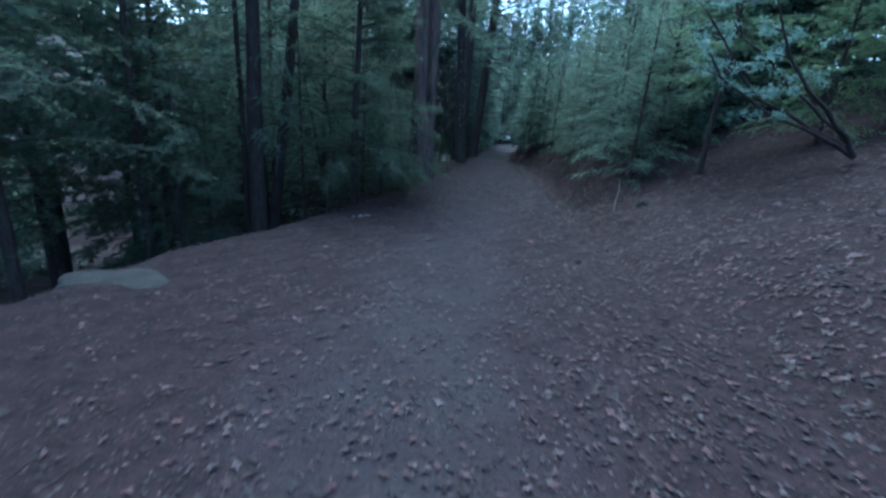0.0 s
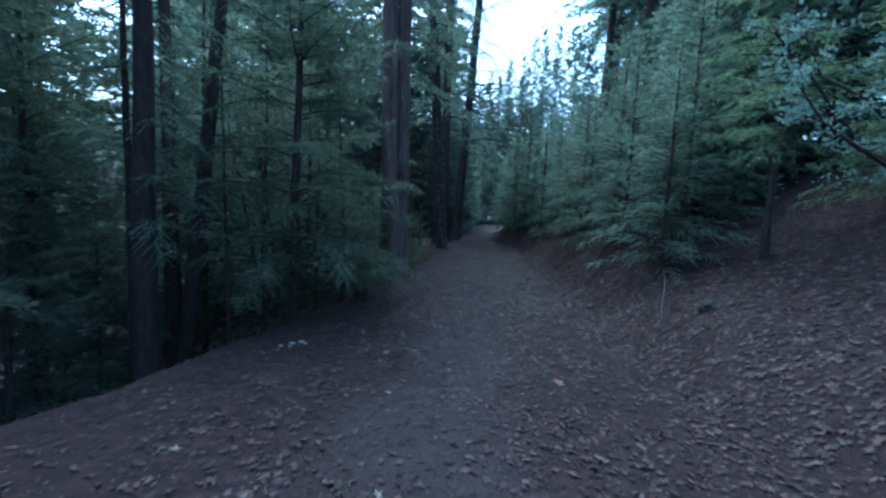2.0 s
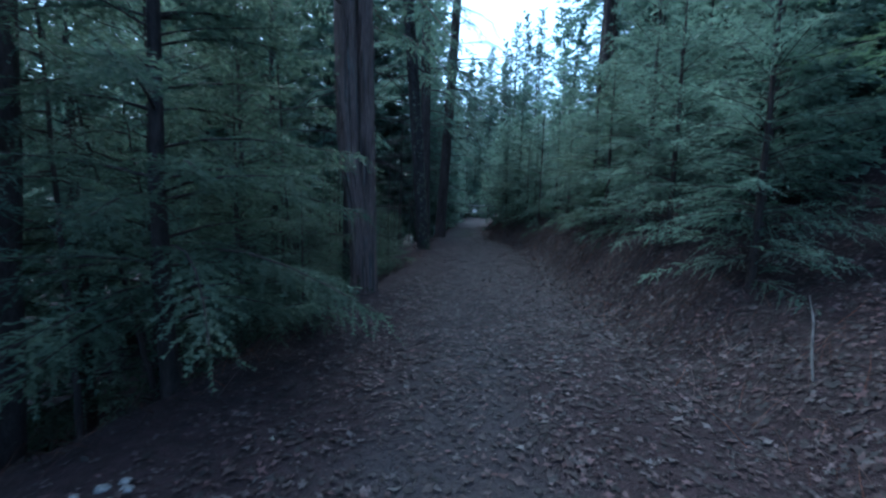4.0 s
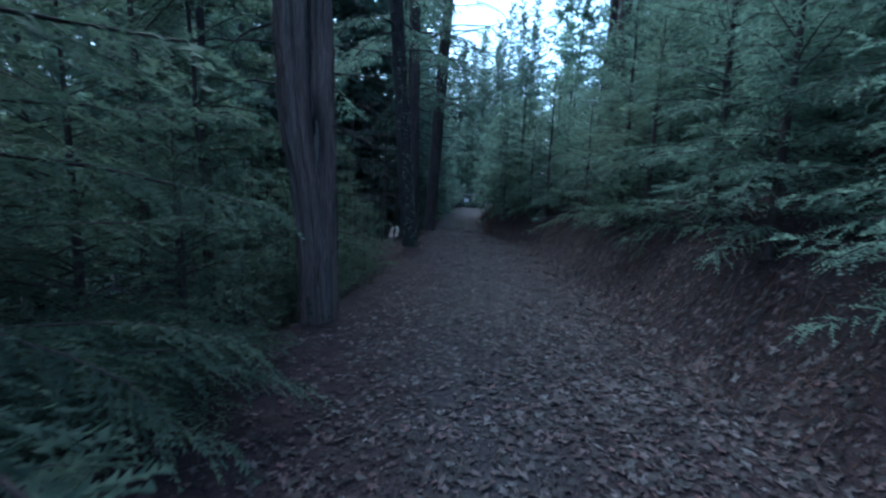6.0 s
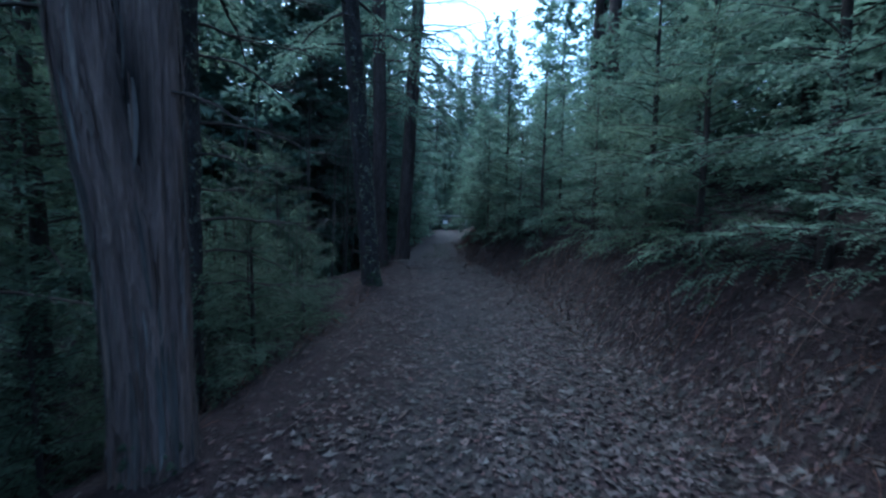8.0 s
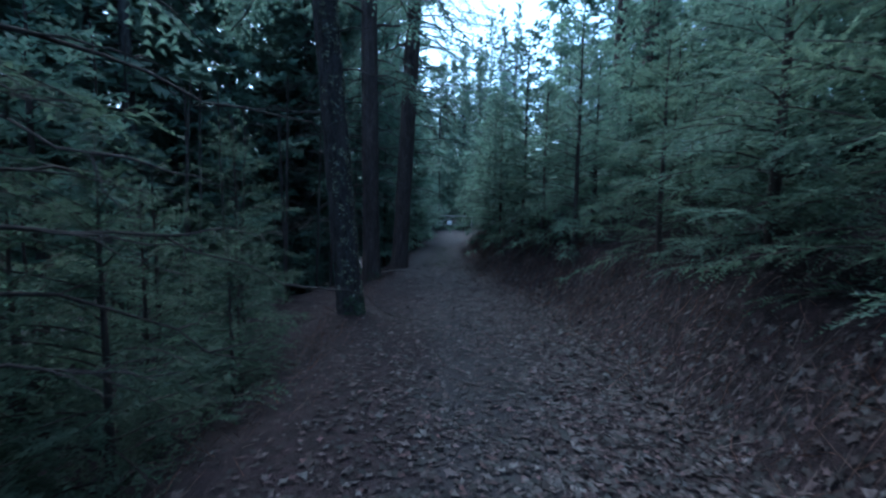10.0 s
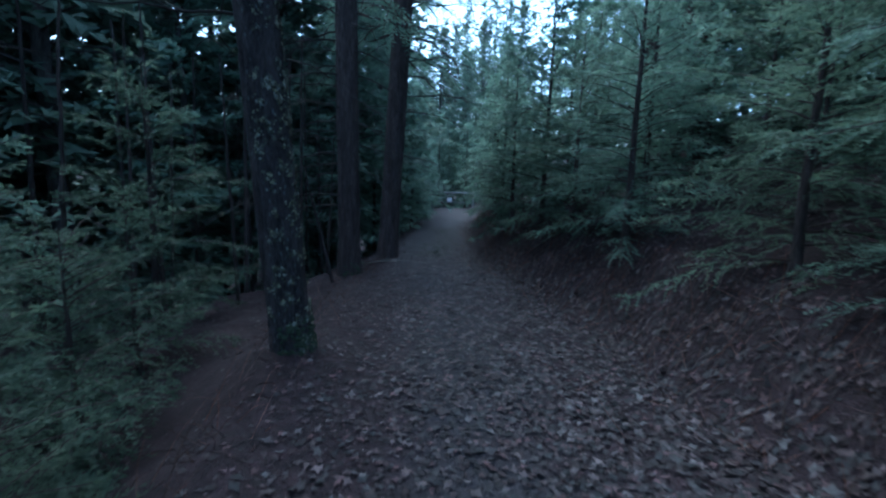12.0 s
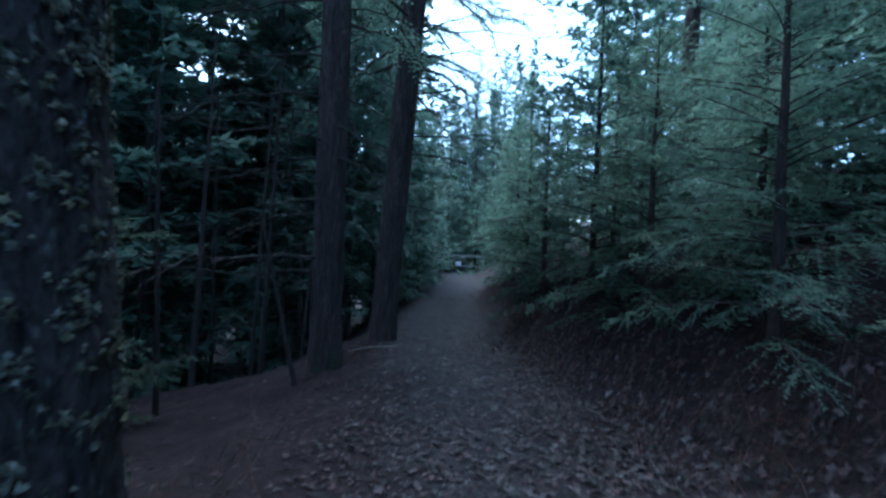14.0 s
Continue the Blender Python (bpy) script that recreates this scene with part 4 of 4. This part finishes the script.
shrub(5.6, 6.2, 61)
bright = conifer(15, 5.6, 1.75, 1.3, 0.24, 5, 0.05, **FINE)
tree_thing("fir_tree", bright, SAP_BARK, BRIGHT_GREEN, "young fir with lighter yellow-green sprays above the bank", "tree", "", placed(4.68, 8.2, 0.4))
leafy = conifer(18, 5.0, 0.55, 1.5, 0.24, 5, 0.05, **FINE)
K_LEAFY = (leafy, SAP_BARK, BRIGHT_GREEN, "fir_tree", "yellow-green young fir high on the bank", "tree", "light green firs on the bank")
for x, y, size in ((6.4, 7.9, 0.8), (7.3, 6.3, 0.95), (8.2, 8.6, 1.1)):
    plant(K_LEAFY, x, y, x * 1.9, size)
# tall pines above the bank: three seen, five added to shade the firs below
for x, y, size, ln in ((9.9, 28.2, 1.0, 0.5), (10.9, 29.4, 0.85, -0.6), (7.7, 22.6, 0.9, 0.4), (9.2, 25.2, 0.9, -0.3), (8.4, 20.4, 0.85, 0.5), (10.6, 16.4, 0.9, 0.2), (9.6, 12.6, 0.85, -0.5), (10.2, 9.0, 0.9, 0.4)):
    plant(K_PINE, x, y, x * 2.1, size, 1.0, ln)
# bare pale trunk far off
so = Soup()
zs = np.linspace(0, 17, 16)
so.tube(np.stack([0.1 * np.sin(zs * 0.4), zs * 0, zs], axis=1), 0.16 * (1 - 0.8 * zs / 17), 8)
snag = empty("dead_tree", placed(14.9, 71.5))
part("trunk", so.mesh("trunk", PALE_BARK, True), snag)
tagged(snag, "bare pale dead trunk beyond the gate", "tree")


# ---- gate at the trail's end ----
def rod(name, a, b, r, mat, parent, sides=10):
    s = Soup()
    a, b = np.array(a, float), np.array(b, float)
    s.tube(np.array([a, a * 0.98 + b * 0.02, a * 0.02 + b * 0.98, b]), [r * 0.9, r, r, r * 0.9], sides)
    return part(name, s.mesh(name, mat, True), parent)


gate = empty("barrier_gate", placed(5.7, 50.0))
rod("post", (-0.9, 0, 0), (-0.9, 0, 1.75), 0.09, DARKPOST, gate)
rod("post", (2.6, 0, 0), (2.6, 0, 1.6), 0.08, PIPE, gate)
rod("rail", (-0.9, 0, 1.55), (2.6, 0, 1.55), 0.04, PIPE, gate)
rod("rail", (-0.9, 0, 0.75), (2.6, 0, 0.75), 0.03, PIPE, gate)
rod("brace", (-0.9, 0, 0.75), (1.0, 0, 1.5), 0.03, PIPE, gate)
bm = bmesh.new()
bmesh.ops.create_cube(bm, size=1)
bmesh.ops.scale(bm, vec=(0.42, 0.015, 0.32), verts=bm.verts)
bmesh.ops.translate(bm, vec=(0.55, -0.07, 0.95), verts=bm.verts)
bmesh.ops.bevel(bm, geom=bm.edges[:], offset=0.006, segments=1, affect="EDGES")
plate = bpy.data.meshes.new("sign_plate")
bm.to_mesh(plate)
plate.materials.append(SIGN)
part("sign_plate", plate, gate, "small blank white plate")
tagged(gate, "pale metal pipe gate with a dark post across the trail", "gate")


def boulder(name, x, y, size, seed, mat, label, lift=0.3):
    bm = bmesh.new()
    bmesh.ops.create_icosphere(bm, subdivisions=3, radius=1)
    for v in bm.verts:
        n = noise.noise(v.co * 1.3 + Vector((seed, 0, 0))) * 0.35 + noise.noise(v.co * 3.5 + Vector((0, seed, 0))) * 0.12
        v.co = v.co * (1 + n)
        v.co = Vector((v.co.x * size[0], v.co.y * size[1], v.co.z * size[2]))
    me = bpy.data.meshes.new(name)
    bm.to_mesh(me)
    me.materials.append(mat)
    ob = new(name, me)
    z = float(height(np.array([x]), np.array([y]))[0])
    ob.matrix_basis = Matrix.Translation((x, y, z + size[2] * lift))
    return tagged(ob, label, "rock")


boulder("rock", -2.75, 3.4, (0.5, 0.3, 0.1), 3.3, STONE, "flat grey rock sunk in the trail's edge", -0.55)
for x, y, s, seed in ((-1.44, 7.05, 0.03, 6.2), (-1.36, 7.1, 0.024, 7.7), (-1.55, 7.0, 0.022, 8.4), (-1.3, 7.02, 0.028, 9.3)):
    boulder("stone", x, y, (s * 1.3, s, s * 0.7), seed, PEBBLE, "small pale stone lying on the trail's edge", 0.2)
boulder("rock", 3.32, 7.25, (0.11, 0.10, 0.08), 5.1, STONE, "small weathered grey rock lying on the leafy bank", 0.2)
boulder("rock", 4.0, 49.6, (0.9, 0.5, 0.45), 2.2, DARKPOST, "dark boulder beside the gate")


# ---- litter ----
def leaf_outline(lobes, seed):
    """A curled lobed leaf: centre vertex and a rim."""
    rng = np.random.RandomState(seed)
    k = lobes * 2
    a = np.linspace(0, 2 * np.pi, k, endpoint=False) + rng.uniform(-0.1, 0.1, k)
    r = np.where(np.arange(k) % 2 == 0, 1.0, 0.46) * rng.uniform(0.85, 1.1, k)
    x, y = np.cos(a) * r * 0.62, np.sin(a) * r
    z = 0.2 * x * x + 0.12 * y * y * rng.uniform(-0.5, 1.2) + rng.uniform(-0.05, 0.08, k)
    v = np.vstack([[0, 0, 0.0], np.stack([x, y, z], axis=1)])
    return v, np.array([(0, 1 + i, 1 + (i + 1) % k) for i in range(k)])


SHAPES = [leaf_outline(4, 1), leaf_outline(5, 2), leaf_outline(3, 3), leaf_outline(4, 4)]


CRUMBS = [leaf_outline(2, 5), leaf_outline(2, 6)]


def leaf_density(x, y):
    xl, xr = np.interp(y, LEFT_Y, LEFT_X), np.interp(y, RIGHT_Y, RIGHT_X)
    u = (x - xl) / (xr - xl)
    across = np.interp(u, (-0.25, 0.0, 0.12, 0.3, 0.5, 0.7, 0.98, 1.1, 1.3, 1.8), (0.05, 0.12, 0.3, 0.62, 0.8, 0.95, 1.0, 0.45, 0.22, 0.22))
    along = np.interp(y, (0, 3, 6, 8.5, 10.5, 20, 23, 24.2, 24.9, 27), (0.24, 0.28, 0.38, 0.6, 1.0, 1.0, 0.95, 0.7, 0.08, 0.03))
    clump = 0.75 + 0.25 * np.sin(x * 2.1 + 1.7 * np.sin(y * 0.9)) * np.sin(y * 1.6 + x)
    slope = 0.36 * np.clip((u - 0.9) * 4, 0, 1) * np.interp(y, (3, 6, 8, 11), (0.5, 0.8, 1.0, 0.0))
    return across * along * clump + slope


def slope_tilt(x, y):
    h = 0.05
    return (height(x + h, y) - height(x - h, y)) / (2 * h), (height(x, y + h) - height(x, y - h)) / (2 * h)


def scatter_leaves(count, seed, x0, x1, y0, y1, size, dens=leaf_density):
    rng = np.random.RandomState(seed)
    x, y = rng.uniform(x0, x1, count * 9), rng.uniform(y0, y1, count * 9)
    keep = rng.rand(len(x)) < dens(x, y)
    x, y = x[keep][:count], y[keep][:count]
    sx, sy = slope_tilt(x, y)
    return x, y, height(x, y), sx, sy, rng.uniform(*size, len(x)), rng.uniform(0, 6.2832, len(x)), rng


def leaf_soup(count, seed, box, size, tilt, shapes, dens=leaf_density):
    so = Soup()
    x, y, z, sx, sy, s, a, rng = scatter_leaves(count, seed, *box, size, dens)
    for k, (v, f) in enumerate(shapes):
        i = np.arange(len(x))[k::len(shapes)]
        c, sn = np.cos(a[i])[:, None], np.sin(a[i])[:, None]
        px = (v[None, :, 0] * c - v[None, :, 1] * sn) * s[i][:, None]
        py = (v[None, :, 0] * sn + v[None, :, 1] * c) * s[i][:, None]
        tx, ty = rng.uniform(-tilt, tilt, (2, len(i), 1))
        pz = v[None, :, 2] * s[i][:, None] * rng.choice((-1, 1), (len(i), 1)) + px * (sx[i][:, None] + tx) + py * (sy[i][:, None] + ty)
        pts = np.stack([px + x[i][:, None], py + y[i][:, None], pz + z[i][:, None] + 0.012 + np.abs(tx) * s[i][:, None] * 0.6], axis=-1).reshape(-1, 3)
        so.add(pts, (f[None] + (np.arange(len(i)) * len(v))[:, None, None]).reshape(-1, 3))
    return so


litter = tagged(new("leaf_litter", leaf_soup(64000, 71, (-3.5, 6.5, 0.5, 27), (0.012, 0.048), 0.3, SHAPES).mesh("leaf_litter", LEAF)), "dry curled brown oak leaves strewn over the trail", "leaves", kind="stuff")


def pale_density(x, y):
    xl, xr = np.interp(y, LEFT_Y, LEFT_X), np.interp(y, RIGHT_Y, RIGHT_X)
    across = np.interp((x - xl) / (xr - xl), (0.0, 0.2, 0.45, 0.7, 0.95, 1.1, 1.2, 1.7), (0.03, 0.25, 0.4, 0.9, 0.9, 0.16, 0.11, 0.09))
    return across * np.interp(y, (4, 7.5, 10, 22, 24.3, 25), (0.02, 0.12, 1.0, 1.0, 0.8, 0.0))


tagged(new("bleached_leaves", leaf_soup(7500, 79, (-2.5, 5.5, 4, 25), (0.028, 0.062), 0.25, SHAPES, pale_density).mesh("bleached_leaves", LEAF_GREY)), "bleached grey oak leaves lying along the trail", "leaves", kind="stuff")
crumbs = tagged(new("leaf_crumbs", leaf_soup(34000, 72, (-3.4, 5.5, 0.3, 10), (0.006, 0.021), 0.6, CRUMBS, lambda x, y: 0.6 + 0 * x).mesh("leaf_crumbs", CRUMB)), "small broken bits of bark and leaf on the ground", "litter", kind="stuff")


def twig_soup(count, seed, box, length, r, rise, dens):
    so = Soup()
    x, y, z, sx, sy, s, a, rng = scatter_leaves(count, seed, *box, length, dens)
    for i in range(len(x)):
        d = np.array((math.cos(a[i]), math.sin(a[i]), 0)) * s[i]
        d[2] = d[0] * sx[i] + d[1] * sy[i] + s[i] * rng.uniform(*rise)
        p = np.array((x[i], y[i], z[i] + 0.004))
        w = rng.uniform(-0.12, 0.12, 3) * s[i]
        w[2] = abs(w[2])
        so.tube(np.array([p, p + d * 0.5 + w, p + d]), [r, r * 0.8, r * 0.3], 3)
    return so


def near_edge(x, y):
    xr = np.interp(y, RIGHT_Y, RIGHT_X)
    return np.exp(-((x - xr - 0.45) / 0.55) ** 2) * np.interp(y, (6, 9, 12), (0.15, 0.7, 1.0))


tagged(new("fallen_twigs", twig_soup(900, 73, (-3, 5, 0.5, 24), (0.06, 0.22), 0.003, (0, 0.05), lambda x, y: 0.5 + 0 * x).mesh("fallen_twigs", TWIG)), "thin dark twigs scattered on the trail", "twigs", kind="stuff")
tagged(new("dry_brush", twig_soup(4600, 74, (2.0, 6.5, 6, 34), (0.08, 0.3), 0.0026, (0.2, 1.4), near_edge).mesh("dry_brush", BRUSH)), "dry red-brown stalks and grass along the bank", "brush", kind="stuff")
tagged(new("caught_leaves", leaf_soup(3000, 80, (2.2, 6.0, 9, 27), (0.012, 0.042), 1.1, SHAPES, lambda x, y: 0.6 * near_edge(x, y)).mesh("caught_leaves", LEAF)), "curled brown leaves caught in the dry brush of the bank", "leaves", kind="stuff")
tagged(new("edge_grass", twig_soup(1500, 75, (-3, 3, 7, 34), (0.1, 0.3), 0.0025, (0.3, 1.2), lambda x, y: np.exp(-((x - np.interp(y, LEFT_Y, LEFT_X) + 0.15) / 0.25) ** 2)).mesh("edge_grass", BRUSH)), "dry brown grass along the edge of the slope", "grass", kind="stuff")

tagged(new("green_grass", twig_soup(800, 78, (1.2, 4.2, 23.5, 31), (0.02, 0.055), 0.003, (0.6, 1.4), lambda x, y: np.exp(-((x - 2.5 - (y - 25) * 0.13) / 0.45) ** 2)).mesh("green_grass", GRASS)), "short green grass down the middle of the trail", "grass", kind="stuff")

# single larger leaves, the nearest ones
one = []
for k, (v, f) in enumerate(SHAPES):
    one.append(mesh_of("leaf", v, f, LEAF_ONE))
x, y, z, sx, sy, s, a, rng = scatter_leaves(298, 77, -1.5, 4.2, 6.0, 20, (0.045, 0.075))
for i in range(len(x)):
    ob = new("leaf", one[i % 4])
    n = Vector((-sx[i], -sy[i], 1)).normalized()
    ob.matrix_basis = Matrix.Translation((x[i], y[i], z[i] + 0.022)) @ n.to_track_quat("Z", "Y").to_matrix().to_4x4() @ pose(0, 0, 0, rng.uniform(-25, 25), rng.uniform(-25, 25), math.degrees(a[i])) @ Matrix.Diagonal((s[i], s[i], s[i], 1))
    ob.parent = litter

TUFT = "pale dry lichen tuft fallen on the ground"
for x, y, s, a, mat, label in ((1.31, 6.22, 0.085, 20, ORANGE, "large orange-brown maple leaf on the trail"), (-1.42, 6.9, 0.04, 60, LICHEN, TUFT), (-1.52, 6.83, 0.035, 10, LICHEN, TUFT), (-1.33, 6.93, 0.03, 33, LICHEN, TUFT), (-1.62, 6.7, 0.03, 52, LICHEN, TUFT), (-0.71, 7.47, 0.03, 30, LICHEN, TUFT), (-1.39, 4.81, 0.045, 100, LICHEN, TUFT), (-0.15, 4.45, 0.04, 45, LICHEN, TUFT), (-0.24, 5.83, 0.04, 75, LICHEN, TUFT)):
    v, f = leaf_outline(5, int(a))
    ob = new("maple_leaf" if mat == ORANGE else "lichen_tuft", mesh_of("leaf_blade", v * s, f, mat))
    ob.matrix_basis = Matrix.Translation((x, y, float(height(np.array([x]), np.array([y]))[0]) + 0.015)) @ pose(0, 0, 0, 8, -10, a)
    tagged(ob, label, "leaf" if mat == ORANGE else "lichen")

# a fallen branch between the two pines
so = Soup()
so.tube([(-0.35, 0, 0.0), (-0.1, 0.04, 0.035), (0.2, 0.02, 0.045), (0.42, 0.07, 0.03)], [0.007, 0.012, 0.012, 0.006], 6)
so.tube([(0.05, 0.03, 0.04), (0.2, 0.2, 0.06)], [0.007, 0.003], 5)
fallen = new("fallen_branch", so.mesh("fallen_branch", PALE_BARK, True))
fallen.matrix_basis = placed(1.05, 22.75, 0.25, 1.0, -0.01)
tagged(fallen, "thin pale fallen branch lying between two pines", "branch")

# pale crooked stick standing on the bank
so = Soup()
so.tube([(0, 0, -0.05), (0.03, 0.05, 0.2), (0.1, 0.1, 0.42), (0.09, 0.14, 0.6)], [0.008, 0.0075, 0.006, 0.003], 6)
stick = new("stick", so.mesh("stick", PALE_BARK, True))
stick.matrix_basis = placed(3.0, 7.6, 0.3, 1.0, 0.0)
tagged(stick, "pale bare crooked stick standing on the bank", "stick")
